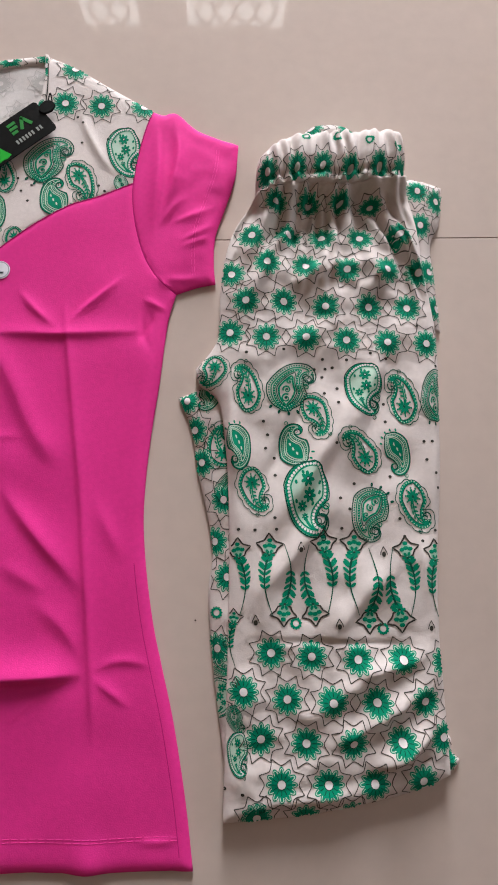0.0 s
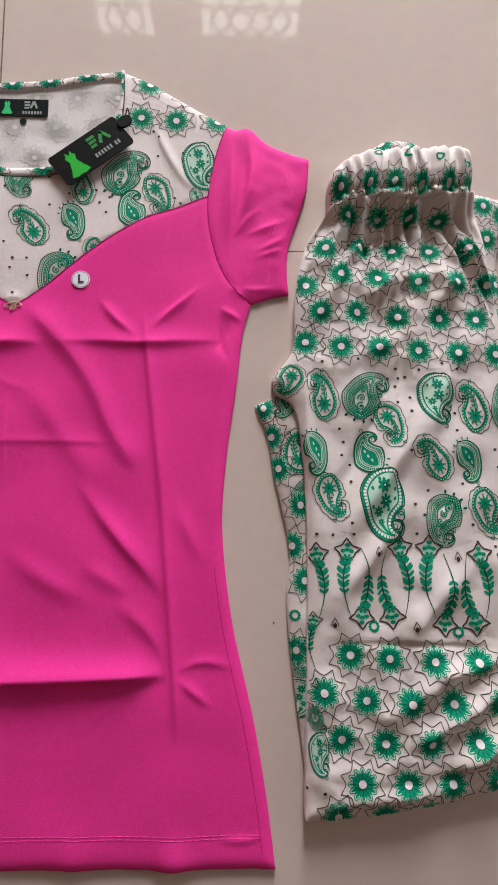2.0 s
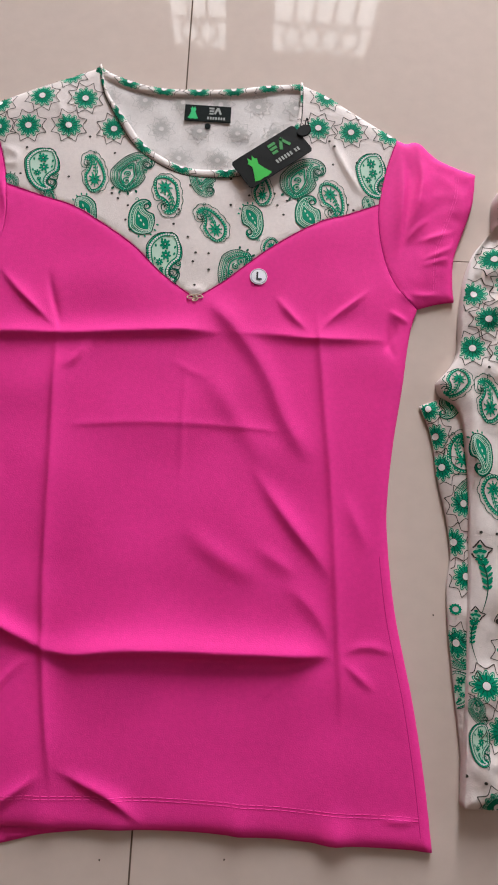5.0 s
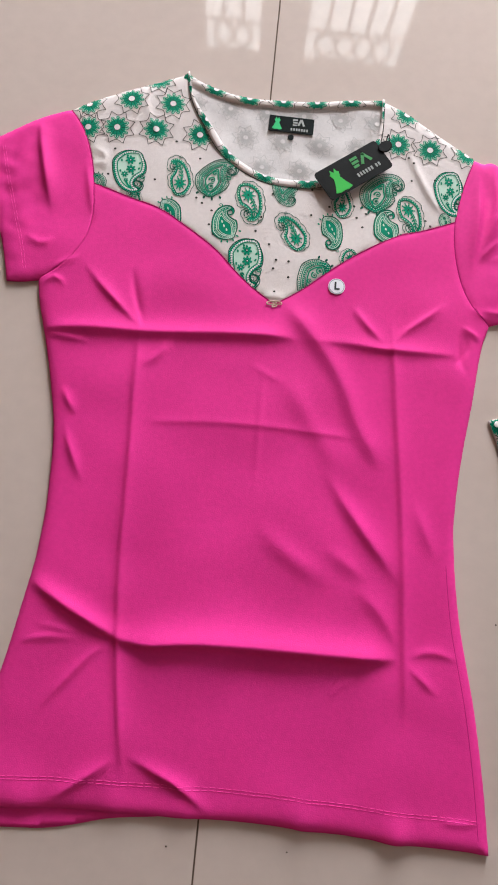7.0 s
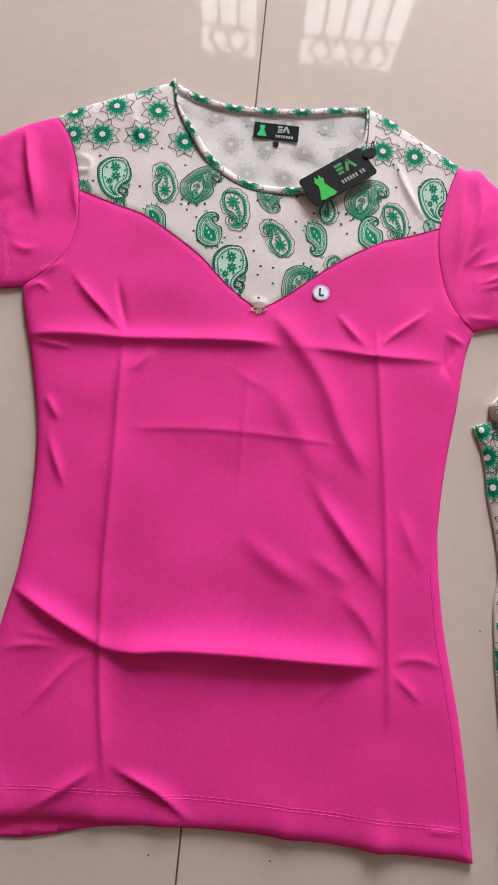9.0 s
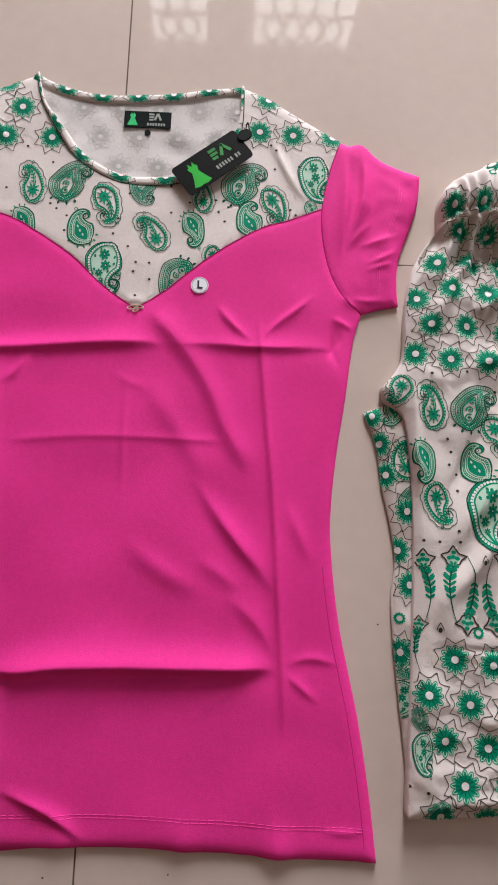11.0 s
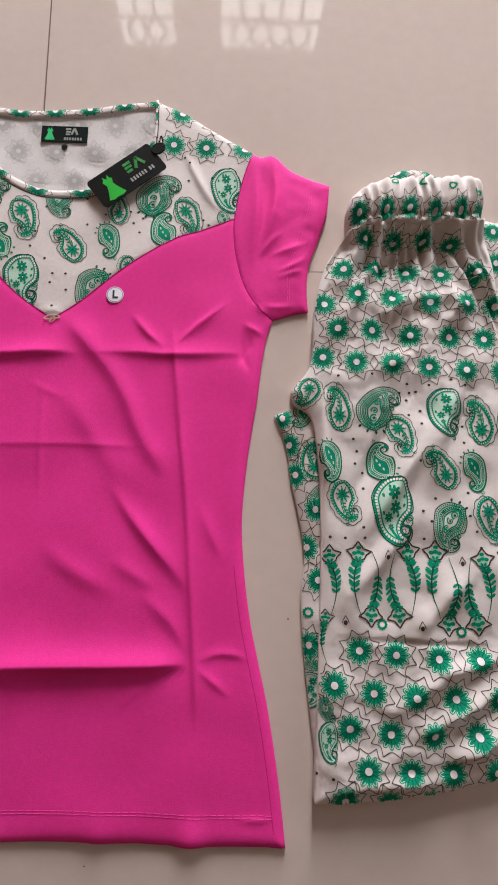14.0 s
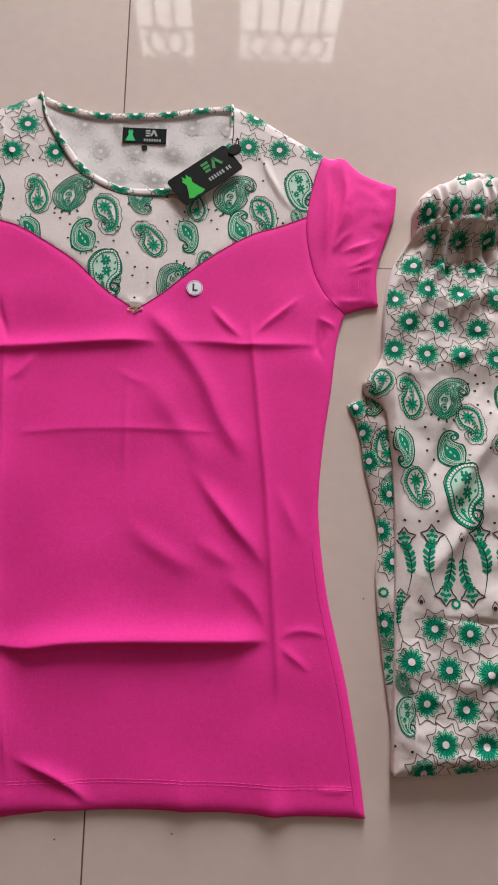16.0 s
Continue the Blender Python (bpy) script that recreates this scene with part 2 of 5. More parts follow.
# ---- print motifs: thin layers of ink laid on the cloth ----
class Print:
    def __init__(self, x, y, size=1.0, turn=0.0, mirror=False, stretch=(1, 1)):
        self.v, self.f, self.ids = [], [], []
        c, s = math.cos(radians(turn)), math.sin(radians(turn))
        mx = -1 if mirror else 1
        self.m = np.array([[c, -s], [s, c]]) @ np.diag([mx * size, size])
        self.m = np.diag(stretch) @ self.m
        self.o = np.array([x, y])
        self.size = size

    def put(self, pts, lift):
        i = len(self.v)
        for p in np.atleast_2d(pts):
            self.v.append((*(self.m @ p + self.o), lift * 0.75))
        return i

    def quads(self, a, b, ink, lift):
        """Strip between two rows of points."""
        a, b = np.asarray(a, float), np.asarray(b, float)
        n = max(1, int(np.ceil(np.hypot(*(a - b).T).max() * self.size / 0.0022)))
        j = self.put(a, lift)
        for r in range(1, n + 1):
            i, j = j, self.put(a + (b - a) * r / n, lift)
            for k in range(len(a) - 1):
                self.f.append((i + k, i + k + 1, j + k + 1, j + k))
                self.ids.append(ink)

    def line(self, pts, width, ink, lift=0.0006, closed=False, taper=False):
        p = np.array(pts, float)
        if closed:
            p = np.vstack([p, p[:1]])
        d = np.gradient(p, axis=0)
        if closed:
            d[0] = d[-1] = p[1] - p[-2]
        nrm = np.c_[-d[:, 1], d[:, 0]] / np.maximum(1e-9, np.hypot(d[:, 0], d[:, 1]))[:, None]
        w = width / 2 * (np.linspace(1, 0.25, len(p)) if taper else np.ones(len(p)))
        self.quads(p + nrm * w[:, None], p - nrm * w[:, None], ink, lift)

    def blob(self, centre, rx, ry, ink, lift=0.0004, turn=0.0, n=12, hole=0.0):
        a = np.linspace(0, 2 * math.pi, n + 1)
        c, s = math.cos(turn), math.sin(turn)
        ring = np.c_[rx * np.cos(a), ry * np.sin(a)] @ np.array([[c, s], [-s, c]])
        self.quads(np.array(centre) + ring * max(hole, 0.02), np.array(centre) + ring, ink, lift)

    def done(self, name, parent, inks, height, clip=None, label=""):
        v, f, ids = np.array(self.v), np.array(self.f), np.array(self.ids)
        if clip is not None:
            ok = inside(clip, v[:, :2])
            keep = ok[f].sum(1) >= 3
            f, ids = f[keep], ids[keep]
            if not len(f):
                return None
        v[:, 2] += height(v[:, :2])
        used, back = np.unique(f, return_inverse=True)
        f = back.reshape(f.shape)
        # faces look up
        p = v[used]
        a, b, c = p[f[:, 0]], p[f[:, 1]], p[f[:, 2]]
        down = ((b[:, 0] - a[:, 0]) * (c[:, 1] - a[:, 1]) - (b[:, 1] - a[:, 1]) * (c[:, 0] - a[:, 0])) < 0
        f[down] = f[down][:, ::-1]
        return mesh_object(name, p, f.tolist(), inks, parent, label, ids=ids.tolist())


INKS = [INK_GREEN, INK_DEEP, INK_DARK, INK_PALE, INK_WASH, INK_WHITE]
GREEN, DEEP, DARK, PALE, WASH, WHITE = range(6)
FADED = [INK_FADED, INK_FADED, INK_FADED, CLOTH_BACK, CLOTH_BACK, CLOTH_BACK]


def flower(x, y, r, turn, stretch=(1, 1), star=1.52):
    """A twelve-petalled flower inside an eight-pointed line star; r is the flower's radius."""
    p = Print(x, y, r, turn, stretch=stretch)
    rng = random.Random(int(x * 1e5) * 31 + int(y * 1e5))
    n = 12
    p.blob((0, 0), 0.76, 0.76, GREEN, 0.0003, n=24, hole=0.3)
    for i in range(n):
        a = 2 * math.pi * i / n
        d = np.array([math.cos(a), math.sin(a)])
        k = rng.uniform(0.95, 1.05)
        p.blob(d * 0.68 * k, 0.34, 0.195, GREEN, 0.0004, a, 12)
        t = np.linspace(-1.25, 1.25, 9)
        arch = np.c_[0.66 * k + 0.26 * np.cos(t * 1.25), 0.115 * np.sin(t * 1.25)]
        c, s = math.cos(a), math.sin(a)
        p.line(arch @ np.array([[c, s], [-s, c]]), 0.045, PALE, 0.0006)
        p.line([d * 0.36, d * 0.62], 0.05, DEEP, 0.0006)
    p.blob((0, 0), 0.27, 0.27, WHITE, 0.0007, n=14)
    p.line([(0.28 * math.cos(a), 0.28 * math.sin(a)) for a in np.linspace(0, 6.28, 15)[:-1]], 0.05, DEEP, 0.0008, True)
    tips = 8
    for i in range(tips):
        a0 = 2 * math.pi * (i + 0.5) / tips
        for sgn in (-1, 1):
            u = np.linspace(0, 1, 6)
            ang = a0 + sgn * math.pi / tips * (1 - u) ** 1.0
            rad = 1.08 + (star - 1.08) * u ** 1.9
            p.line(np.c_[rad * np.cos(ang), rad * np.sin(ang)], 0.056, DARK, 0.0005)
    return p


SPINE_N = 61


def spine():
    """The drop's curved middle line with its normals and half widths, one unit high."""
    s = np.linspace(0, 1, SPINE_N)
    ang = np.radians(116 - 36 * s - 40 * s ** 2 - 250 * s ** 4)
    step = 1.0 / (SPINE_N - 1)
    p = np.c_[np.cumsum(np.cos(ang)) * step, np.cumsum(np.sin(ang)) * step]
    head = np.sqrt(np.maximum(0, 1 - (1 - s / 0.28) ** 2))
    tail = np.maximum(0, 1 - (s - 0.28) / 0.72) ** 1.45
    w = np.where(s < 0.28, head, tail) * 0.265
    n = np.c_[-np.sin(ang), np.cos(ang)]
    rim = np.vstack([p + n * w[:, None], p - n * w[:, None]])
    lo, hi = rim.min(0), rim.max(0)
    k = 1 / (hi[1] - lo[1])
    return s, (p - (lo + hi) / 2) * k, n, w * k


SPINE = spine()


def contour(inset, wave=0.0, lobes=0):
    s, p, nrm, w = SPINE
    inset = inset * 0.8
    ok = np.where(w - inset > 0.004)[0]
    k = w[ok] - inset
    left, right = p[ok] + nrm[ok] * k[:, None], p[ok] - nrm[ok] * k[:, None]
    ahead = np.array([nrm[ok[0], 1], -nrm[ok[0], 0]])
    cap = [p[ok[0]] - ahead * k[0] * 0.36 + nrm[ok[0]] * k[0] * u for u in (-0.62, 0.0, 0.62)]
    cap[1] = p[ok[0]] - ahead * k[0] * 0.46
    out = even(np.vstack([left, right[::-1], cap, left[:1]]), 0.024)[:-1]
    if wave:
        c = out.mean(0)
        i = np.arange(len(out))
        d = np.gradient(out, axis=0)
        nn = np.c_[d[:, 1], -d[:, 0]] / np.maximum(1e-9, np.hypot(*d.T))[:, None]
        out = out - nn * (wave * np.abs(np.sin(math.pi * lobes * i / len(out))))[:, None]
    return out


def fill(p, inset, ink, lift):
    s, sp, nrm, w = SPINE
    inset = inset * 0.8
    ok = np.where(w - inset > 0.004)[0]
    k = (w[ok] - inset)[:, None]
    ahead = np.array([nrm[ok[0], 1], -nrm[ok[0], 0]])
    tip = sp[ok[0]] - ahead * k[0] * 0.42
    rows = [np.vstack([tip + nrm[ok[0]] * k[0] * u * 0.55, sp[ok] + nrm[ok] * k * u]) for u in (-1, 0, 1)]
    for a, b in zip(rows, rows[1:]):
        p.quads(a, b, ink, lift)


def curl(p, centre, r, start, turns, ink, width, lift=0.0006):
    a = np.linspace(0, 1, 20)
    ang = radians(start) + a * turns * 2 * math.pi
    rad = r * (1 - 0.82 * a)
    p.line(np.array(centre) + np.c_[rad * np.cos(ang), rad * np.sin(ang)], width, ink, lift, taper=True)


def side_curl(p, j, side, r, turns, ink, width):
    """A tendril that springs from the drop's rim."""
    s, sp, nrm, w = SPINE
    out = side * nrm[j]
    curl(p, sp[j] + out * (w[j] + r * 0.95), r, math.degrees(math.atan2(-out[1], -out[0])), turns, ink, width)


def frill(p, count, spread, ink):
    """Little buds round the head of the drop."""
    s, sp, nrm, w = SPINE
    c = sp[15]
    for i in range(count):
        a = radians(-75 + spread * (i - (count - 1) / 2))
        d = np.array([math.cos(a), math.sin(a)])
        p.blob(c + d * (w[17] + 0.055), 0.042, 0.026, ink, 0.0004, a, 8)


def paisley(x, y, size, turn, mirror, kind, slim=1.0):
    """A paisley drop of one of four kinds: lined, solid, toothed or scalloped."""
    p = Print(x, y, size * 0.98, turn, mirror)
    p.m = p.m @ np.diag([slim * 1.06, 1.0])
    s, sp, nrm, w = SPINE
    tip = sp[-1]
    if kind == "solid":
        fill(p, 0.0, GREEN, 0.0003)
        p.line(contour(0.0), 0.024, DEEP, 0.0006, True)
        p.line(contour(0.065), 0.022, PALE, 0.0006, True)
        for q in contour(0.125)[::2]:
            p.blob(q, 0.014, 0.014, PALE, 0.0006, n=6)
        p.line(contour(0.185), 0.024, PALE, 0.0007, True)
        p.line(contour(0.245), 0.018, PALE, 0.0007, True)
        for j in (11, 17, 23):
            p.blob(sp[j], 0.045, 0.022, PALE, 0.0008, 1.5, 8)
        frill(p, 5, 22, GREEN)
        side_curl(p, 40, 1, 0.06, 1.2, GREEN, 0.026)
    elif kind == "lined":
        p.line(contour(0.0), 0.022, DEEP, 0.0006, True)
        for q in contour(0.055)[::2]:
            p.blob(q, 0.017, 0.017, GREEN, 0.0006, n=6)
        p.line(contour(0.105), 0.024, GREEN, 0.0006, True)
        p.line(contour(0.175), 0.05, GREEN, 0.0005, True)
        for q in contour(0.175)[::2]:
            p.blob(q, 0.010, 0.010, WHITE, 0.0007, n=6)
        p.line(contour(0.235), 0.018, DEEP, 0.0006, True)
        p.line(contour(0.285), 0.034, GREEN, 0.0006, True)
        for j, r, a0, t in ((9, 0.085, 80, 1.5), (16, 0.075, 220, -1.4), (23, 0.055, 60, 1.3)):
            curl(p, sp[j], r, a0, t, GREEN, 0.036, 0.0008)
            p.blob(sp[j] + np.array([0.0, r * 0.1]), r * 0.3, r * 0.3, DEEP, 0.0008, n=7)
        frill(p, 4, 24, DEEP)
        side_curl(p, 33, -1, 0.075, -1.3, DEEP, 0.024)
        side_curl(p, 26, -1, 0.055, -1.2, GREEN, 0.028)
    elif kind == "toothed":
        fill(p, 0.10, PALE, 0.0002)
        p.line(contour(0.0), 0.020, DEEP, 0.0006, True)
        p.line(contour(0.062), 0.068, GREEN, 0.0004, True)
        for q in contour(0.085)[::2]:
            p.blob(q, 0.021, 0.021, WHITE, 0.0006, n=7)
        p.line(contour(0.135), 0.024, GREEN, 0.0006, True)
        for j, r, sg in ((10, 0.105, 0.05), (18, 0.100, -0.06), (25, 0.075, 0.03), (31, 0.05, 0.0)):
            c = sp[j] + nrm[j] * sg
            for i in range(7):
                a = i * 2 * math.pi / 7
                p.blob(c + r * 0.62 * np.array([math.cos(a), math.sin(a)]), r * 0.46, r * 0.27, GREEN, 0.0006, a, 8)
            p.blob(c, r * 0.30, r * 0.30, DEEP, 0.0007, n=8)
            p.blob(c, r * 0.14, r * 0.14, WHITE, 0.0008, n=6)
        for j in (8, 14, 23):
            for sg in (-1, 1):
                p.blob(sp[j] + nrm[j] * sg * max(0.02, w[j] - 0.165), 0.034, 0.022, GREEN, 0.0006, 1.2 * sg, 7)
        p.line(sp[30:], 0.05, GREEN, 0.0005, taper=True)
        side_curl(p, 30, -1, 0.10, -1.3, DEEP, 0.026)
        side_curl(p, 23, -1, 0.06, -1.2, GREEN, 0.026)
        side_curl(p, 46, 1, 0.05, 1.2, DEEP, 0.022)
    else:
        p.line(contour(-0.055, 0.034, 14), 0.020, DEEP, 0.0006, True)
        p.line(contour(0.070), 0.084, GREEN, 0.0005, True)
        for q in contour(0.050)[1::3]:
            p.blob(q, 0.016, 0.016, PALE, 0.0007, n=6)
        p.line(contour(0.135), 0.018, DEEP, 0.0006, True)
        c = sp[13]
        for i in range(9):
            a = radians(-90 + (i - 4) * 38)
            d = np.array([math.cos(a), math.sin(a)])
            p.blob(c + 0.095 * d, 0.075, 0.034, GREEN, 0.0006, a, 8)
            p.blob(c + 0.185 * d, 0.024, 0.024, GREEN, 0.0006, n=6)
        p.blob(c, 0.030, 0.030, DEEP, 0.0007, n=8)
        p.line(sp[16:46], 0.034, GREEN, 0.0006)
        for j in (22, 26, 30, 34):
            for sg in (-1, 1):
                p.blob(sp[j] + nrm[j] * sg * 0.048, 0.050, 0.021, GREEN, 0.0006, 1.0 + sg * 0.7, 8)
        side_curl(p, 38, 1, 0.058, 1.2, DEEP, 0.022)
        side_curl(p, 36, -1, 0.050, -1.2, DEEP, 0.022)
    p.line(sp[46:], 0.03, DEEP if kind != "solid" else GREEN, 0.0006)
    curl(p, tip + np.array([0.0, 0.075]), 0.075, -90, -1.4, DEEP, 0.026)
    return p


def sprig(x, y, length, down, mirror):
    """A leafy stem with an open bell at its end."""
    lean = (8 if mirror else -8) if down else (-5 if mirror else 5)
    p = Print(x, y, length, lean + (180 if down else 0), mirror != down)
    u = np.linspace(0, 1, 24)
    stem = np.c_[0.13 * np.sin(u * 2.5) - 0.08, -0.5 + u * 0.74]
    p.line(stem[::-1], 0.030, DEEP, 0.0006, taper=True)
    for i in range(8):
        k = 21 - int(i * 1.6)
        q = stem[k]
        g = 0.105 * (1 - 0.6 * abs(i - 3) / 8)
        for sg in (-1, 1):
            a = math.pi / 2 - sg * 0.85
            p.blob(q + 0.55 * g * np.array([math.cos(a), math.sin(a)]), g * 0.56, 0.0195, GREEN, 0.0004, a, 8)
    top = stem[-1]
    bell = np.array([(0, -0.01), (-0.085, 0.03), (-0.105, 0.08), (-0.175, 0.14), (-0.07, 0.165), (0.015, 0.265), (0.07, 0.17), (0.175, 0.13), (0.10, 0.07), (0.08, 0.02), (0, -0.01)]) + top
    p.line(even(bell, 0.03), 0.021, DARK, 0.0006)
    p.blob(top + np.array([0.0, 0.085]), 0.075, 0.085, WASH, 0.0003, n=8)
    for dx, dy in ((-0.055, 0.10), (0.055, 0.10), (0.0, 0.175), (0.0, 0.115)):
        p.blob(top + np.array([dx, dy]), 0.036, 0.027, GREEN, 0.0005, n=7)
    for i in range(6):
        a = i * math.pi / 3
        p.blob(top + np.array([0, -0.005]) + 0.045 * np.array([math.cos(a), math.sin(a)]), 0.032, 0.019, GREEN, 0.0007, a, 7)
    return p


def ringlet(x, y, r):
    p = Print(x, y, r)
    p.blob((0, 0), 1, 1, GREEN, 0.0004, n=18, hole=0.56)
    for i in range(12):
        a = i * math.pi / 6
        p.blob((math.cos(a), math.sin(a)), 0.16, 0.16, GREEN, 0.0004, n=6)
    return p


def droplet(x, y, r, turn=0):
    p = Print(x, y, r, turn)
    p.line([(0, 1.9), (-0.75, 0.5), (-0.9, -0.2)], 0.22, DARK)
    p.line([(0, 1.9), (0.75, 0.5), (0.9, -0.2)], 0.22, DARK)
    p.blob((0, -0.1), 0.55, 0.7, DARK, 0.0004, n=10)
    return p


def specks(points, r):
    p = Print(0, 0)
    for x, y in points:
        p.blob((x, y), r, r * 0.9, DARK, 0.0005, n=8)
    return p


def ribbon(name, path, width, lift, height, mat, parent, label="", dash=0):
    """A flat strip along a path, laid on the cloth; dash: stitches of that many steps."""
    d = np.gradient(path, axis=0)
    nrm = np.c_[-d[:, 1], d[:, 0]] / np.maximum(1e-9, np.hypot(*d.T))[:, None]
    rows = [path + nrm * width * k for k in (-0.5, 0, 0.5)]
    zs = [height(r) + lift * k for r, k in zip(rows, (0.35, 1.0, 0.35))]
    verts = [(*r[i], z[i]) for i in range(len(path)) for r, z in zip(rows, zs)]
    faces = []
    for i in range(len(path) - 1):
        if dash and i % (dash + 1) == dash:
            continue
        faces += [(3 * i + j, 3 * i + 3 + j, 3 * i + 4 + j, 3 * i + 1 + j) for j in (0, 1)]
    return mesh_object(name, verts, faces, mat, parent, label, smooth=True)


def thing(name, label, category, where=(0, 0, 0), group="", kind=""):
    ob = new(name)
    ob.location = where
    return tagged(ob, label, category, group, kind)


# ---- the room ----
X0, X1, Y0, Y1, TOP = -2.4, 2.5, -2.4, 2.6, 2.75
PANES = ((-0.72, -0.38), (-0.20, 0.36))
SILL, HEAD = 0.25, 2.18
# y span of an invented opening in the east wall, for fill light
FILL_SPAN = (0.2, 1.3)
JOINT_X, JOINT_Y, TILE_SIDE = -0.3165, 0.3265, 0.600


def wall(name, x0, x1, y0, y1, z0=0.0, z1=TOP, label="cream painted plaster wall"):
    bm = bmesh.new()
    box(bm, x0, x1, y0, y1, z0, z1)
    me = bpy.data.meshes.new(name)
    bm.to_mesh(me)
    bm.free()
    me.materials.append(WALL)
    return tagged(new(name, me), label, "wall", kind="structure")


def north_wall():
    bm = bmesh.new()
    y0, y1 = Y1, Y1 + 0.15
    (a, b), (c, d) = PANES
    box(bm, X0, a, y0, y1, 0, TOP)
    box(bm, b, c, y0, y1, SILL, HEAD)
    box(bm, d, X1, y0, y1, 0, TOP)
    box(bm, a, d, y0, y1, 0, SILL)
    box(bm, a, d, y0, y1, HEAD, TOP)
    me = bpy.data.meshes.new("wall_north")
    bm.to_mesh(me)
    bm.free()
    me.materials.append(WALL)
    tagged(new("wall_north", me), "cream painted wall with two barred window openings", "wall", kind="structure")


north_wall()
wall("wall_south", X0, X1, Y0 - 0.15, Y0)
wall("wall_west", X0 - 0.15, X0, Y0 - 0.15, Y1 + 0.15)
# east wall; its opening is made up to let the fill lamp in
bm = bmesh.new()
for y0, y1, z0, z1 in ((Y0 - 0.15, FILL_SPAN[0], 0, TOP), (FILL_SPAN[1], Y1 + 0.15, 0, TOP), (FILL_SPAN[0], FILL_SPAN[1], 0, 0.4), (FILL_SPAN[0], FILL_SPAN[1], 2.0, TOP)):
    box(bm, X1, X1 + 0.15, y0, y1, z0, z1)
me = bpy.data.meshes.new("wall_east")
bm.to_mesh(me)
bm.free()
me.materials.append(WALL)
tagged(new("wall_east", me), "cream painted wall with an invented opening for a fill lamp", "wall", kind="structure")
bm = bmesh.new()
box(bm, X0 - 0.15, X1 + 0.15, Y0 - 0.15, Y1 + 0.15, TOP, TOP + 0.12)
me = bpy.data.meshes.new("ceiling")
bm.to_mesh(me)
bm.free()
me.materials.append(CEIL)
tagged(new("ceiling", me), "plain white painted ceiling", "ceiling", kind="structure")


def window(name, x0, x1, bars):
    win = thing(name, "barred window with ornamental iron grille", "window", ((x0 + x1) / 2, Y1 + 0.07, SILL), kind="structure")
    off = Vector(win.location)

    def add(nm, bm, mat):
        bmesh.ops.translate(bm, verts=bm.verts, vec=-off)
        part(nm, bm, mat, win)

    for nm, q in (("window_frame", (x0, x0 + 0.03, SILL, HEAD)), ("window_frame", (x1 - 0.03, x1, SILL, HEAD)),
                  ("window_frame", (x0 + 0.03, x1 - 0.03, HEAD - 0.03, HEAD)), ("window_sill", (x0 + 0.03, x1 - 0.03, SILL, SILL + 0.03))):
        bm = bmesh.new()
        box(bm, q[0], q[1], Y1 + 0.04, Y1 + 0.10, q[2], q[3], 0.004)
        add(nm, bm, FRAME)
    y = Y1 + 0.06
    bar_z = HEAD - 0.25
    xs = np.linspace(x0 + 0.03, x1 - 0.03, bars + 2)[1:-1]
    for x in xs:
        bm = bmesh.new()
        box(bm, x - 0.010, x + 0.010, y - 0.007, y + 0.007, SILL + 0.03, bar_z, 0.002)
        add("grille_bar", bm, IRON)
    for z in (bar_z, SILL + 0.40, SILL + 0.95):
        bm = bmesh.new()
        box(bm, x0 + 0.03, x1 - 0.03, y - 0.007, y - 0.001, z - 0.011, z + 0.011, 0.002)
        add("grille_rail", bm, IRON)
    # honeycomb ironwork in the head of the window
    gap = (x1 - x0 - 0.06) / (bars + 1)
    top = HEAD - 0.03

    def rod(xa, za, xb, zb):
        xa, xb = (min(max(v, x0 + 0.03), x1 - 0.03) for v in (xa, xb))
        run, rise = xb - xa, zb - za
        bm = bmesh.new()
        box(bm, -0.009, 0.009, y - 0.006, y + 0.005, 0, math.hypot(run, rise), 0.002)
        bmesh.ops.transform(bm, matrix=Matrix.Translation((xa, 0, za)) @ Matrix.Rotation(math.atan2(run, rise), 4, "Y"), verts=bm.verts)
        add("grille_rod", bm, IRON)

    for x in xs:
        for sg in (-1, 1):
            rod(x, bar_z, x + sg * gap / 2, bar_z + 0.06)
            rod(x + sg * gap / 2, bar_z + 0.10, x, bar_z + 0.16)
        rod(x, bar_z + 0.16, x, top)
    for x in np.append(xs - gap / 2, xs[-1] + gap / 2):
        rod(x, bar_z + 0.06, x, bar_z + 0.10)
    return win


window("window_1", *PANES[0], 2)
window("window_2", *PANES[1], 4)
area_lamp("daylight_window_1", -0.55, 0.90, 0.34, 1.2, 1.5, Y1 + 0.22, (0, -1))
area_lamp("daylight_window_2", 0.14, 0.92, 0.44, 1.25, 158, Y1 + 0.22, (0, -1))
# unseen fill lamp, added to brighten the right and the bottom
area_lamp("east_fill_lamp", X1 + 0.20, 1.20, FILL_SPAN[1] - FILL_SPAN[0], 1.5, 17, (FILL_SPAN[0] + FILL_SPAN[1]) / 2, (-1, -0.25))
# bright overcast sky beyond the windows
glow = bpy.data.materials.new("overcast_sky")
glow.use_nodes = True
gb = glow.node_tree.nodes["Principled BSDF"]
gb.inputs["Base Color"].default_value = (0.02, 0.02, 0.02, 1)
gb.inputs["Emission Color"].default_value = (1.0, 0.98, 0.96, 1)
gb.inputs["Emission Strength"].default_value = 4.4
tagged(mesh_object("backdrop", [(-2.5, Y1 + 1.2, 0.9), (2.5, Y1 + 1.2, 0.9), (2.5, Y1 + 1.2, 5.0), (-2.5, Y1 + 1.2, 5.0)], [(0, 1, 2, 3)], glow), "bright overcast sky outside the window", "sky", kind="structure")

# floor: a dark bed with polished tiles on it
bm = bmesh.new()
box(bm, X0, X1, Y0, Y1, -0.08, -0.0012)
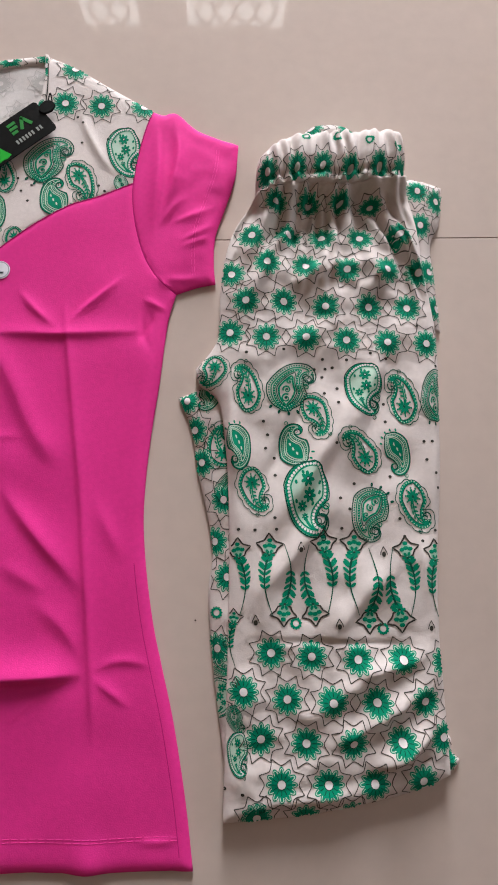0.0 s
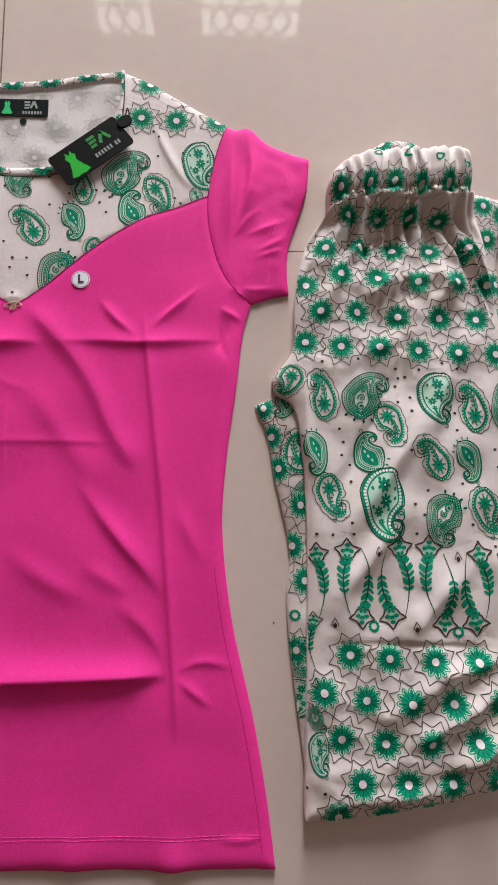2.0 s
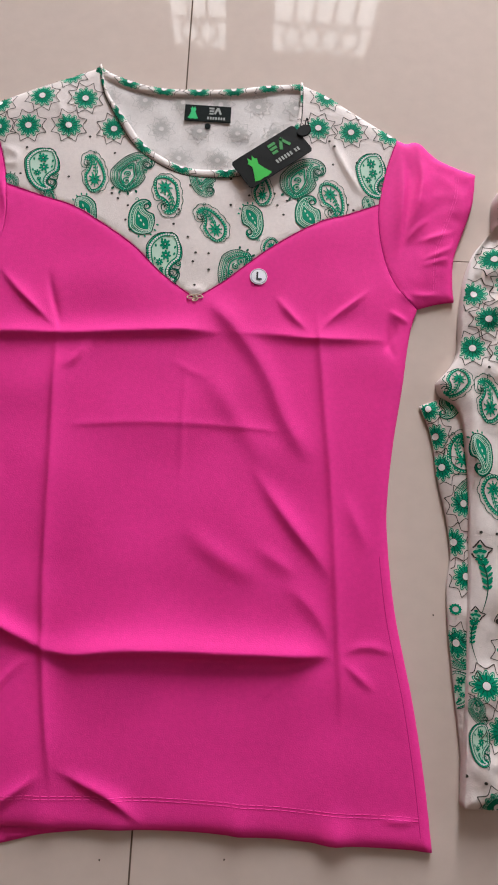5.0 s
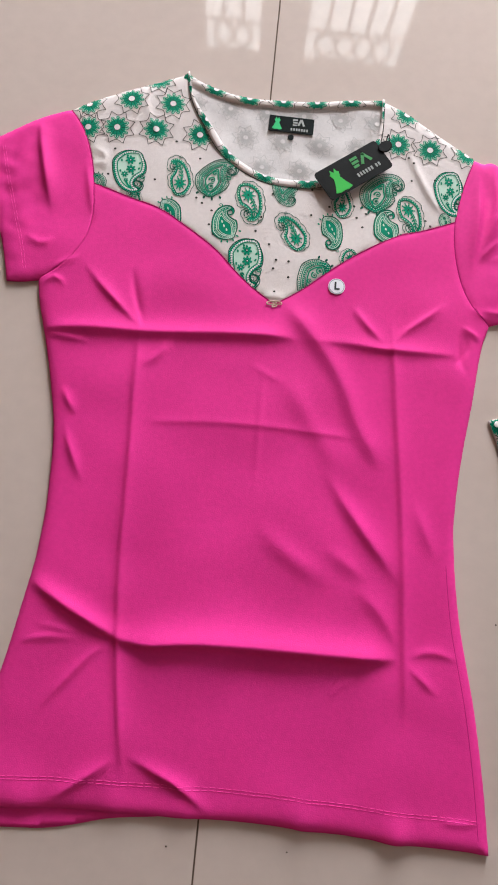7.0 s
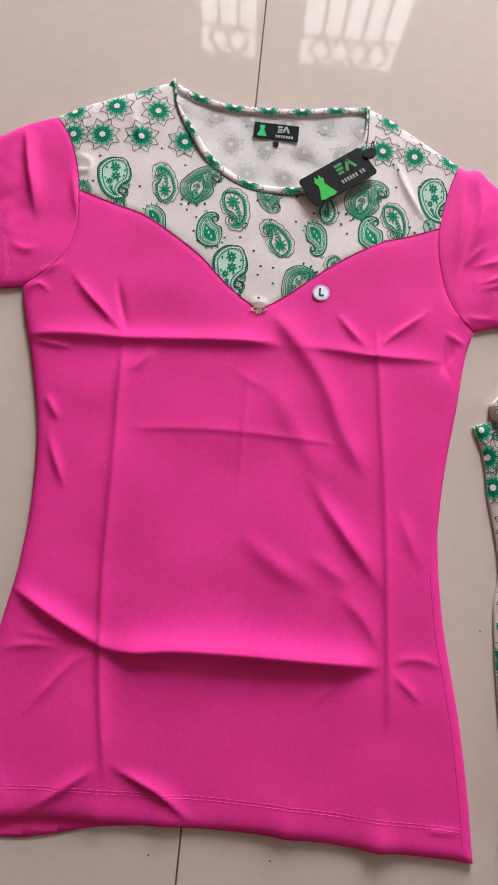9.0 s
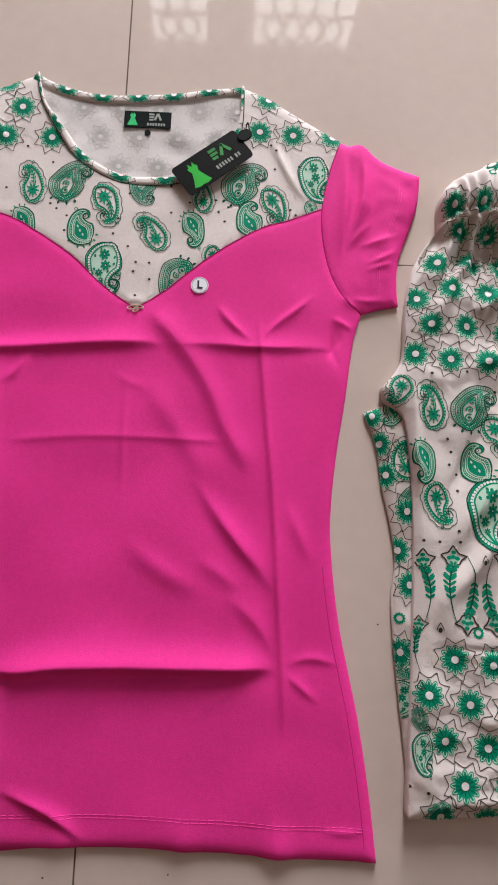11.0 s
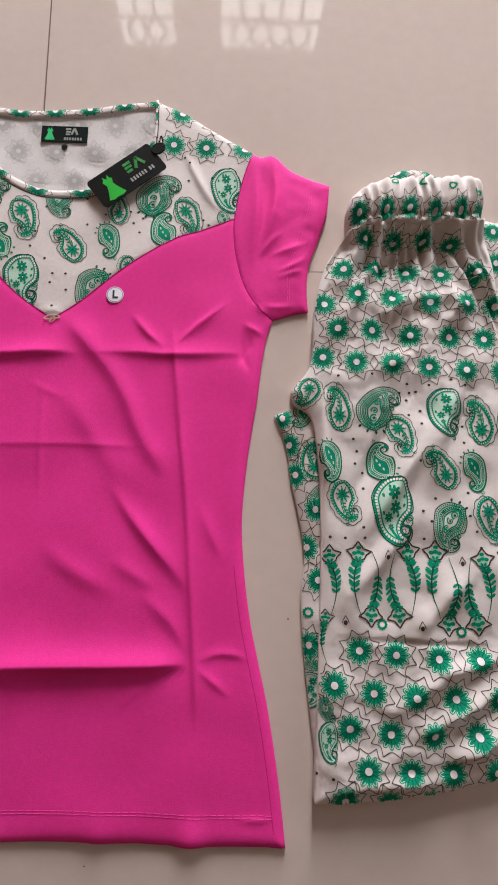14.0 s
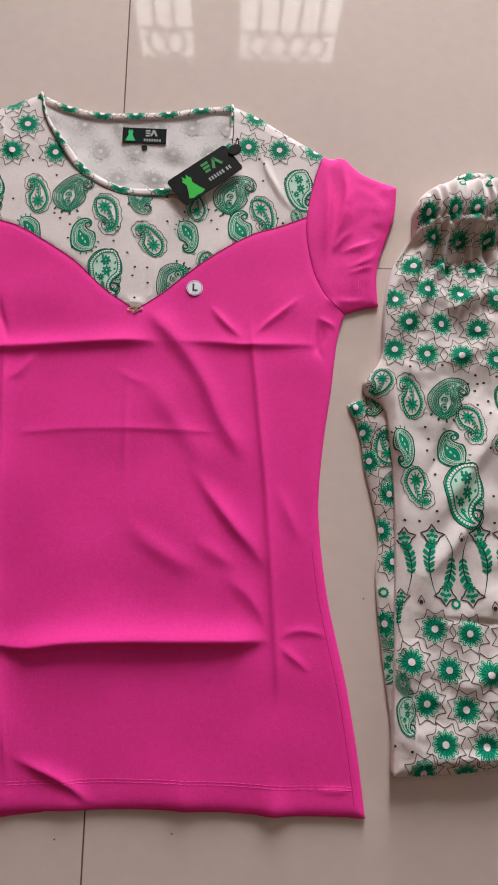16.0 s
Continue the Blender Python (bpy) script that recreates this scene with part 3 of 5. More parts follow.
me = bpy.data.meshes.new("floor")
bm.to_mesh(me)
bm.free()
me.materials.append(GROUT)
floor = tagged(new("floor", me), "polished beige floor tiles with thin dark joints", "floor", kind="structure")

# ---- the T-shirt ----
NECK_BACK = [(-0.402, 0.512), (-0.388, 0.504), (-0.366, 0.496), (-0.337, 0.491), (-0.302, 0.492), (-0.268, 0.495), (-0.234, 0.501), (-0.201, 0.505)]
NECK_SEAM = [(-0.402, 0.512), (-0.394, 0.48), (-0.379, 0.453), (-0.362, 0.427), (-0.34, 0.409), (-0.312, 0.397), (-0.281, 0.396), (-0.256, 0.4), (-0.229, 0.414), (-0.21, 0.435), (-0.202, 0.461), (-0.201, 0.505)]
SHOULDER_L = [(-0.402, 0.512), (-0.429, 0.499), (-0.456, 0.487), (-0.482, 0.474), (-0.511, 0.457)]
ARM_L_YOKE = [(-0.511, 0.457), (-0.495, 0.435), (-0.484, 0.408), (-0.477, 0.378)]
ARM_L = [(-0.477, 0.378), (-0.474, 0.345), (-0.479, 0.315), (-0.494, 0.291), (-0.515, 0.275)]
SLEEVE_TOP_L = [(-0.511, 0.457), (-0.519, 0.454), (-0.54, 0.444), (-0.562, 0.429), (-0.588, 0.41)]
CUFF_L = [(-0.588, 0.41), (-0.576, 0.37), (-0.562, 0.329), (-0.552, 0.301), (-0.544, 0.271)]
CUFF_END_L = [(-0.544, 0.271), (-0.53, 0.272), (-0.515, 0.275)]
SIDE_L = [(-0.515, 0.275), (-0.51, 0.252), (-0.499, 0.217), (-0.489, 0.181), (-0.479, 0.135), (-0.475, 0.08), (-0.476, 0.028), (-0.481, -0.01), (-0.488, -0.057), (-0.495, -0.093), (-0.503, -0.131), (-0.509, -0.172)]
HEM = [(-0.509, -0.172), (-0.457, -0.169), (-0.417, -0.167), (-0.373, -0.167), (-0.317, -0.166), (-0.274, -0.166), (-0.243, -0.167), (-0.234, -0.168), (-0.2, -0.169), (-0.156, -0.172), (-0.112, -0.173), (-0.083, -0.175)]
SHOULDER_R = [(-0.201, 0.505), (-0.177, 0.494), (-0.143, 0.472), (-0.107, 0.45)]
ARM_R_YOKE = [(-0.107, 0.45), (-0.118, 0.415), (-0.125, 0.378)]
ARM_R = [(-0.125, 0.378), (-0.124, 0.344), (-0.116, 0.31), (-0.103, 0.287), (-0.089, 0.275)]
SLEEVE_TOP_R = [(-0.107, 0.45), (-0.098, 0.446), (-0.086, 0.448), (-0.066, 0.43), (-0.031, 0.416)]
CUFF_R = [(-0.031, 0.416), (-0.035, 0.384), (-0.045, 0.354), (-0.054, 0.328), (-0.056, 0.302), (-0.055, 0.284)]
CUFF_END_R = [(-0.055, 0.284), (-0.071, 0.281), (-0.089, 0.275)]
SIDE_R = [(-0.089, 0.275), (-0.095, 0.256), (-0.099, 0.234), (-0.104, 0.197), (-0.111, 0.155), (-0.116, 0.115), (-0.118, 0.081), (-0.116, 0.043), (-0.111, 0.002), (-0.104, -0.033), (-0.096, -0.072), (-0.088, -0.126), (-0.083, -0.175)]
YOKE_LEFT = [(-0.477, 0.378), (-0.443, 0.368), (-0.412, 0.359), (-0.386, 0.344), (-0.354, 0.322), (-0.325, 0.295), (-0.294, 0.273)]
YOKE_RIGHT = [(-0.294, 0.273), (-0.268, 0.292), (-0.245, 0.312), (-0.219, 0.332), (-0.182, 0.355), (-0.155, 0.365), (-0.125, 0.378)]
BACK_HEM = [(-0.479, -0.185), (-0.455, -0.184), (-0.438, -0.183), (-0.416, -0.179), (-0.386, -0.172), (-0.35, -0.168)]
YOKE_FLOWERS = [(-0.494, 0.464), (-0.453, 0.473), (-0.412, 0.474), (-0.491, 0.437), (-0.463, 0.44), (-0.425, 0.443), (-0.382, 0.443), (-0.177, 0.492), (-0.185, 0.456), (-0.153, 0.453), (-0.115, 0.453), (-0.429, 0.501), (-0.206, 0.519), (-0.141, 0.484)]
YOKE_PAISLEYS_WEST = [
    (-0.446, 0.395, 0.0448, 172, True, 'toothed', 0.99),
    (-0.396, 0.395, 0.0413, 5, True, 'scalloped', 0.68),
    (-0.362, 0.399, 0.0456, -22, False, 'lined', 0.94),
    (-0.325, 0.375, 0.0423, 207, False, 'scalloped', 0.75),
    (-0.349, 0.350, 0.0357, 22, False, 'solid', 0.94),
    (-0.400, 0.352, 0.0371, 203, False, 'solid', 0.75),
    (-0.325, 0.311, 0.0506, 172, True, 'toothed', 0.88),
    (-0.474, 0.376, 0.0246, 180, False, 'lined', 0.88),
    (-0.437, 0.366, 0.0229, 0, True, 'scalloped', 0.77),
]
YOKE_PAISLEYS_EAST = [
    (-0.282, 0.349, 0.0392, 26, True, 'scalloped', 0.75),
    (-0.244, 0.353, 0.0360, 203, False, 'solid', 0.75),
    (-0.194, 0.364, 0.0349, 22, False, 'solid', 0.94),
    (-0.260, 0.302, 0.0442, 152, True, 'lined', 0.94),
    (-0.225, 0.322, 0.0288, 190, True, 'scalloped', 0.77),
    (-0.294, 0.393, 0.0359, 172, True, 'lined', 0.94),
    (-0.200, 0.402, 0.0478, -25, False, 'lined', 0.94),
    (-0.169, 0.378, 0.0412, 207, False, 'scalloped', 0.72),
    (-0.133, 0.407, 0.0478, 176, True, 'toothed', 0.83),
    (-0.237, 0.387, 0.0339, 4, True, 'scalloped', 0.71),
    (-0.135, 0.375, 0.0211, 190, True, 'toothed', 0.77),
]
YOKE_DOTS = [(-0.465, 0.389), (-0.42, 0.389), (-0.462, 0.417), (-0.404, 0.433), (-0.379, 0.417), (-0.378, 0.374), (-0.362, 0.362), (-0.372, 0.369), (-0.363, 0.347), (-0.358, 0.337), (-0.318, 0.345), (-0.304, 0.333), (-0.296, 0.318), (-0.284, 0.318), (-0.283, 0.302), (-0.298, 0.309), (-0.295, 0.286), (-0.273, 0.277), (-0.305, 0.386), (-0.267, 0.396), (-0.266, 0.369), (-0.225, 0.383), (-0.222, 0.371), (-0.216, 0.361), (-0.213, 0.376), (-0.174, 0.442), (-0.169, 0.436), (-0.17, 0.417), (-0.155, 0.375), (-0.15, 0.37), (-0.147, 0.42), (-0.249, 0.38), (-0.314, 0.36)]

ARM_R_FULL = smooth_path(ARM_R_YOKE + ARM_R[1:], 0.0035)
ARM_L_FULL = smooth_path(ARM_L_YOKE + ARM_L[1:], 0.0035)
NECK_BACK_P, NECK_SEAM_P = smooth_path(NECK_BACK, 0.003), smooth_path(NECK_SEAM, 0.003)
YOKE_P = np.vstack([smooth_path(YOKE_LEFT, 0.003), smooth_path(YOKE_RIGHT, 0.003)[1:]])
SHOULDER_L_P, SHOULDER_R_P = smooth_path(SHOULDER_L, 0.003), smooth_path(SHOULDER_R, 0.003)
SIDE_L_P, SIDE_R_P, HEM_P = smooth_path(SIDE_L, 0.004), smooth_path(SIDE_R, 0.004), smooth_path(HEM, 0.004)


def rev(p):
    return p[::-1]


SHIRT_EDGE = loop(rev(NECK_BACK_P), SHOULDER_L_P, smooth_path(SLEEVE_TOP_L, 0.004), smooth_path(CUFF_L, 0.004), smooth_path(CUFF_END_L, 0.004),
                  SIDE_L_P, HEM_P, rev(SIDE_R_P), rev(smooth_path(CUFF_END_R, 0.004)), rev(smooth_path(CUFF_R, 0.004)), rev(smooth_path(SLEEVE_TOP_R, 0.004)), rev(SHOULDER_R_P))

SHIRT_FOLDS_CHEST = [
    ([(-0.52, 0.226), (-0.459, 0.231), (-0.412, 0.233), (-0.382, 0.235), (-0.33, 0.239), (-0.294, 0.241), (-0.262, 0.241)], 0.005, 0.01, 0.0042, 1.3),
    ([(-0.273, 0.239), (-0.231, 0.241), (-0.189, 0.239), (-0.147, 0.24), (-0.098, 0.241)], 0.0034, 0.009, 0.0032, 1.2),
    ([(-0.406, 0.149), (-0.338, 0.155), (-0.287, 0.156), (-0.236, 0.154), (-0.201, 0.153)], 0.001, 0.005, 0.0024, 1.1),
    ([(-0.476, 0.298), (-0.455, 0.274), (-0.431, 0.252), (-0.41, 0.233)], 0.0034, 0.006, 0.0026, 1.2),
    ([(-0.43, 0.297), (-0.421, 0.264), (-0.41, 0.234)], -0.0022, 0.003, 0.0026, 1.4),
    ([(-0.183, 0.243), (-0.168, 0.26), (-0.142, 0.282), (-0.129, 0.295)], 0.0032, 0.0026, 0.003, 1.1),
    ([(-0.223, 0.282), (-0.207, 0.261), (-0.186, 0.243)], 0.0026, 0.005, 0.0028, 1.3),
    ([(-0.382, 0.235), (-0.395, 0.212), (-0.413, 0.199)], 0.0022, 0.004, 0.005, 1.4),
]
SHIRT_FOLDS_DRAPE = [
    ([(-0.286, 0.278), (-0.263, 0.253), (-0.24, 0.225), (-0.223, 0.197), (-0.209, 0.164), (-0.184, 0.123)], 0.0030, 0.0114, 0.0072, 1.7),
    ([(-0.292, 0.222), (-0.266, 0.185), (-0.241, 0.148), (-0.213, 0.105)], 0.0018, 0.0120, 0.0100, 1.8),
    ([(-0.24, 0.128), (-0.216, 0.092), (-0.195, 0.065), (-0.178, 0.045), (-0.159, 0.019)], 0.0036, 0.0090, 0.0050, 1.6),
    ([(-0.295, 0.075), (-0.276, 0.055), (-0.248, 0.036), (-0.218, 0.023)], 0.0020, 0.0096, 0.0087, 1.8),
    ([(-0.235, 0.057), (-0.215, 0.044), (-0.19, 0.027)], 0.0016, 0.0072, 0.0065, 1.6),
    ([(-0.158, 0.108), (-0.147, 0.079), (-0.132, 0.047)], 0.0018, 0.0072, 0.0065, 1.6),
    ([(-0.315, 0.214), (-0.291, 0.203), (-0.275, 0.197)], 0.0007, 0.0048, 0.0043, 1.3),
    ([(-0.209, 0.028), (-0.181, 0.003), (-0.159, -0.031)], 0.0020, 0.0084, 0.0058, 1.5),
]
SHIRT_CREASES = [
    ([(-0.417, 0.253), (-0.414, 0.21), (-0.412, 0.167), (-0.408, 0.101), (-0.405, 0.029), (-0.4, -0.025), (-0.395, -0.065), (-0.384, -0.123), (-0.378, -0.152)], 0.0029, 0.0095, 0.0024, 1.0),
    ([(-0.184, 0.278), (-0.18, 0.234), (-0.174, 0.17), (-0.168, 0.109), (-0.164, 0.051), (-0.159, -0.032), (-0.156, -0.092)], 0.0032, 0.0095, 0.0024, 1.0),
    ([(-0.298, 0.221), (-0.298, 0.158), (-0.297, 0.087)], 0.0007, 0.004, 0.0022, 1.1),
    ([(-0.478, 0.176), (-0.469, 0.161), (-0.46, 0.149)], 0.0024, 0.004, 0.0024, 1.3),
    ([(-0.471, 0.143), (-0.462, 0.121), (-0.446, 0.088)], 0.0028, 0.004, 0.0024, 1.3),
    ([(-0.503, 0.223), (-0.483, 0.221), (-0.455, 0.218)], 0.002, 0.003, 0.0024, 1.3),
    ([(-0.115, 0.268), (-0.117, 0.24), (-0.109, 0.219)], -0.0022, 0.003, 0.003, 1.4),
    ([(-0.124, 0.116), (-0.119, 0.101), (-0.125, 0.079)], 0.0016, 0.003, 0.0026, 1.3),
]
SHIRT_FOLDS_WAIST = [
    ([(-0.495, 0.016), (-0.474, 0.004), (-0.438, -0.016), (-0.403, -0.033), (-0.383, -0.038), (-0.37, -0.039)], 0.0062, 0.008, 0.004, 1.5),
    ([(-0.405, -0.034), (-0.375, -0.038), (-0.338, -0.034), (-0.295, -0.033), (-0.244, -0.033), (-0.201, -0.033), (-0.158, -0.032)], 0.0096, 0.014, 0.0042, 1.4),
    ([(-0.161, -0.032), (-0.135, -0.024), (-0.106, -0.031)], 0.0018, 0.004, 0.0026, 1.3),
    ([(-0.158, -0.034), (-0.144, -0.046), (-0.127, -0.06)], 0.0018, 0.0045, 0.0026, 1.3),
    ([(-0.483, -0.046), (-0.458, -0.039), (-0.428, -0.039)], 0.0017, 0.003, 0.003, 1.3),
    ([(-0.431, -0.033), (-0.46, -0.03), (-0.469, -0.032)], 0.0013, 0.0026, 0.0026, 1.3),
    ([(-0.397, -0.044), (-0.415, -0.047), (-0.435, -0.07), (-0.458, -0.101)], 0.0022, 0.0026, 0.005, 1.3),
    ([(-0.196, -0.044), (-0.209, -0.056), (-0.222, -0.07)], 0.0009, 0.0022, 0.0026, 1.3),
]
SHIRT_FOLDS_HEM = [
    ([(-0.383, -0.122), (-0.358, -0.133), (-0.332, -0.145), (-0.303, -0.167)], 0.0042, 0.006, 0.0026, 1.3),
    ([(-0.386, -0.124), (-0.407, -0.14), (-0.427, -0.155), (-0.442, -0.168)], 0.0036, 0.003, 0.006, 1.3),
    ([(-0.127, -0.152), (-0.105, -0.153), (-0.091, -0.151)], 0.0014, 0.002, 0.0024, 1.3),
]
SLEEVE_FOLDS_EAST = [
    ([(-0.105, 0.448), (-0.102, 0.401), (-0.106, 0.349), (-0.11, 0.312)], 0.004, 0.003, 0.0065, 1.5),
    ([(-0.088, 0.446), (-0.085, 0.407), (-0.091, 0.372), (-0.104, 0.337)], 0.0052, 0.008, 0.0032, 1.5),
    ([(-0.104, 0.335), (-0.089, 0.355), (-0.076, 0.366)], 0.0022, 0.0024, 0.003, 1.3),
    ([(-0.089, 0.321), (-0.068, 0.33), (-0.048, 0.342)], 0.0024, 0.0022, 0.003, 1.3),
    ([(-0.095, 0.338), (-0.068, 0.348), (-0.049, 0.355)], 0.0018, 0.0022, 0.0028, 1.3),
    ([(-0.087, 0.316), (-0.066, 0.323), (-0.055, 0.327)], 0.0022, 0.0022, 0.0028, 1.3),
    ([(-0.1, 0.289), (-0.085, 0.287), (-0.064, 0.289)], 0.002, 0.0026, 0.003, 1.3),
    ([(-0.11, 0.293), (-0.09, 0.274)], 0.0022, 0.0024, 0.0024, 1.3),
    ([(-0.118, 0.271), (-0.094, 0.257)], 0.0022, 0.0024, 0.0024, 1.3),
    ([(-0.123, 0.228), (-0.111, 0.25), (-0.116, 0.266)], -0.002, 0.003, 0.003, 1.4),
]
SLEEVE_FOLDS_WEST = [
    ([(-0.54, 0.445), (-0.527, 0.393), (-0.511, 0.338)], 0.0056, 0.008, 0.0026, 1.4),
    ([(-0.489, 0.404), (-0.479, 0.368), (-0.471, 0.336)], 0.0024, 0.005, 0.003, 1.4),
    ([(-0.508, 0.282), (-0.489, 0.296), (-0.477, 0.302)], 0.0022, 0.0026, 0.003, 1.3),
    ([(-0.535, 0.32), (-0.518, 0.31), (-0.503, 0.318)], 0.0016, 0.004, 0.004, 1.5),
    ([(-0.513, 0.265), (-0.5, 0.278), (-0.485, 0.268)], 0.002, 0.0024, 0.0028, 1.3),
]
YOKE_FOLDS = [
    ([(-0.176, 0.463), (-0.166, 0.429), (-0.145, 0.391), (-0.125, 0.383)], 0.0025, 0.0045, 0.003, 1.5),
    ([(-0.144, 0.483), (-0.147, 0.463)], 0.0009, 0.003, 0.003, 1.4),
    ([(-0.488, 0.417), (-0.47, 0.409), (-0.473, 0.387)], 0.0017, 0.003, 0.004, 1.4),
    ([(-0.485, 0.398), (-0.466, 0.4)], 0.0013, 0.0024, 0.0024, 1.4),
    ([(-0.442, 0.48), (-0.428, 0.446), (-0.415, 0.43)], 0.0012, 0.003, 0.004, 1.5),
    ([(-0.307, 0.273), (-0.295, 0.283), (-0.281, 0.276)], 0.0013, 0.003, 0.003, 1.4),
]
SHIRT_FOLDS = SHIRT_FOLDS_CHEST + SHIRT_FOLDS_DRAPE + SHIRT_CREASES + SHIRT_FOLDS_WAIST + SHIRT_FOLDS_HEM + SLEEVE_FOLDS_EAST + SLEEVE_FOLDS_WEST + YOKE_FOLDS
HEM_LIFTS = [(-0.459, 0.012, 0.0022), (-0.385, 0.010, 0.0015), (-0.329, 0.014, 0.0019), (-0.237, 0.012, 0.0018), (-0.160, 0.012, 0.0040)]
ARM_DIPS = [(ARM_R_FULL, 0.0008), (ARM_L_FULL, 0.0005), (YOKE_P, 0.0006)]


def shirt_height(q):
    d = distance(SHIRT_EDGE, q, True)[0]
    z = 0.0026 + 0.0036 * (1 - np.exp(-d / 0.0035))
    k = 1 - np.exp(-d / 0.006)
    z += folds(q, SHIRT_FOLDS) * k + ripples(q, 4, (0.15, 0.08), 0.0013) * k
    crush = np.clip((np.abs(q[:, 0] + 0.305) - 0.20) / 0.05, 0, 1) * np.clip((q[:, 1] - 0.24) / 0.04, 0, 1)
    z += crush * k * ripples(q, 21, (0.045, 0.022), 0.0011)
    h = distance(HEM_P, q)[0]
    curl_up = 0.0004 + sum(a * np.exp(-((q[:, 0] - x) / w) ** 2) for x, w, a in HEM_LIFTS)
    z += curl_up * np.exp(-(h / 0.022) ** 2)
    for line, h in ARM_DIPS:
        z -= h * np.exp(-(distance(line, q)[0] / 0.0028) ** 2)
    return np.maximum(z, 0.0014)


shirt_height = gridded(shirt_height, SHIRT_EDGE.min(0) - 0.01, SHIRT_EDGE.max(0) + 0.01, 0.0016)
shirt = thing("t_shirt", "hot pink cotton T-shirt with green paisley printed yoke lying flat", "t-shirt", (-0.30, 0.17, 0))


def under(ob, parent):
    """Keep an object where it is while its thing stands elsewhere."""
    if ob:
        ob.matrix_parent_inverse = Matrix.Translation(-Vector(parent.location))
    return ob


BODY_EDGE = loop(YOKE_P, smooth_path(ARM_R, 0.0035), SIDE_R_P, rev(HEM_P), rev(SIDE_L_P), rev(smooth_path(ARM_L, 0.0035)))
YOKE_EDGE = loop(YOKE_P, rev(smooth_path(ARM_R_YOKE, 0.003)), rev(SHOULDER_R_P), rev(NECK_SEAM_P), SHOULDER_L_P, smooth_path(ARM_L_YOKE, 0.003))
under(sheet("front_panel", BODY_EDGE, shirt_height, PINK, shirt, 0.0020, "creased hot pink jersey body"), shirt)
under(sheet("yoke", YOKE_EDGE, shirt_height, CLOTH, shirt, 0.0020, "off-white yoke printed with green paisley"), shirt)
under(sheet("sleeve", loop(ARM_R_FULL, rev(smooth_path(CUFF_END_R, 0.004)), rev(smooth_path(CUFF_R, 0.004)), rev(smooth_path(SLEEVE_TOP_R, 0.004))), shirt_height, PINK, shirt, 0.0020), shirt)
under(sheet("sleeve", loop(smooth_path(SLEEVE_TOP_L, 0.004), smooth_path(CUFF_L, 0.004), smooth_path(CUFF_END_L, 0.004), rev(ARM_L_FULL)), shirt_height, PINK, shirt, 0.0020), shirt)
BACK_NECK = loop(NECK_SEAM_P, rev(NECK_BACK_P))


def inner_height(q):
    d = distance(NECK_SEAM_P, q)[0]
    return 0.0022 + 0.0006 * np.exp(-(d / 0.02) ** 2) + ripples(q, 9, (0.05, 0.03), 0.0005) + 0.001


under(sheet("back_panel_inside", BACK_NECK, inner_height, CLOTH_BACK, shirt, 0.004, "pale inside of the printed back"), shirt)
# hem of the back layer showing below the front
under(sheet("back_hem", loop(smooth_path(BACK_HEM, 0.004), smooth_path([(-0.355, -0.150), (-0.45, -0.150), (-0.500, -0.150)], 0.004)),
            lambda q: 0.0012 + 0 * q[:, 0], PINK, shirt, 0.005), shirt)


def offset(path, d):
    g = np.gradient(path, axis=0)
    return path + np.c_[-g[:, 1], g[:, 0]] / np.maximum(1e-9, np.hypot(*g.T))[:, None] * d


# neckband, in two strips
narrow = np.clip(np.minimum(np.arange(len(NECK_SEAM_P)), np.arange(len(NECK_SEAM_P))[::-1]) / 26, 0.3, 1)[:, None]
front_inner = NECK_SEAM_P + (offset(NECK_SEAM_P, 0.0078) - NECK_SEAM_P) * narrow


def band_height(q):
    d = distance(NECK_SEAM_P, q)[0]
    return 0.0062 + 0.0014 * np.exp(-((d - 0.004) / 0.004) ** 2)


FRONT_BAND = loop(NECK_SEAM_P, rev(front_inner))
under(sheet("neckband", FRONT_BAND, band_height, CLOTH, shirt, 0.003, foot=0.003), shirt)
BACK_BAND = loop(NECK_BACK_P, rev(offset(NECK_BACK_P, -0.0075)))


def back_band_height(q):
    d = distance(NECK_BACK_P, q)[0]
    return 0.0045 + 0.0014 * np.exp(-((d - 0.004) / 0.004) ** 2)


under(sheet("neckband", BACK_BAND, back_band_height, CLOTH, shirt, 0.003), shirt)
under(ribbon("neck_seam", NECK_SEAM_P[4:-3], 0.0013, 0.0006, lambda q: np.maximum(shirt_height(q), 0.0064), INK_DARK, shirt), shirt)
under(ribbon("yoke_seam", YOKE_P, 0.0013, 0.0006, shirt_height, PINK_DARK, shirt), shirt)
under(ribbon("armhole_seam", ARM_R_FULL, 0.0011, 0.0004, shirt_height, PINK_DARK, shirt), shirt)
under(ribbon("armhole_seam", ARM_L_FULL[: len(ARM_L_FULL) // 2], 0.0011, 0.0004, shirt_height, PINK_DARK, shirt), shirt)
under(ribbon("side_seam", offset(SIDE_R_P[len(SIDE_R_P) // 2:-3], -0.0085), 0.0005, 0.0002, shirt_height, PINK_DARK, shirt), shirt)
for d in (0.0215, 0.0238):
    under(ribbon("hem_stitching", even(offset(HEM_P, d), 0.0016)[5:-8], 0.0006, 0.0004, shirt_height, PINK_THREAD, shirt, dash=3), shirt)
for cuff, sg in ((CUFF_R, -1), (CUFF_L, 1)):
    for d in (0.0170, 0.0192):
        under(ribbon("cuff_stitching", even(offset(smooth_path(cuff, 0.004), sg * d), 0.0016)[5:-5], 0.0006, 0.0004, shirt_height, PINK_THREAD, shirt, dash=3), shirt)

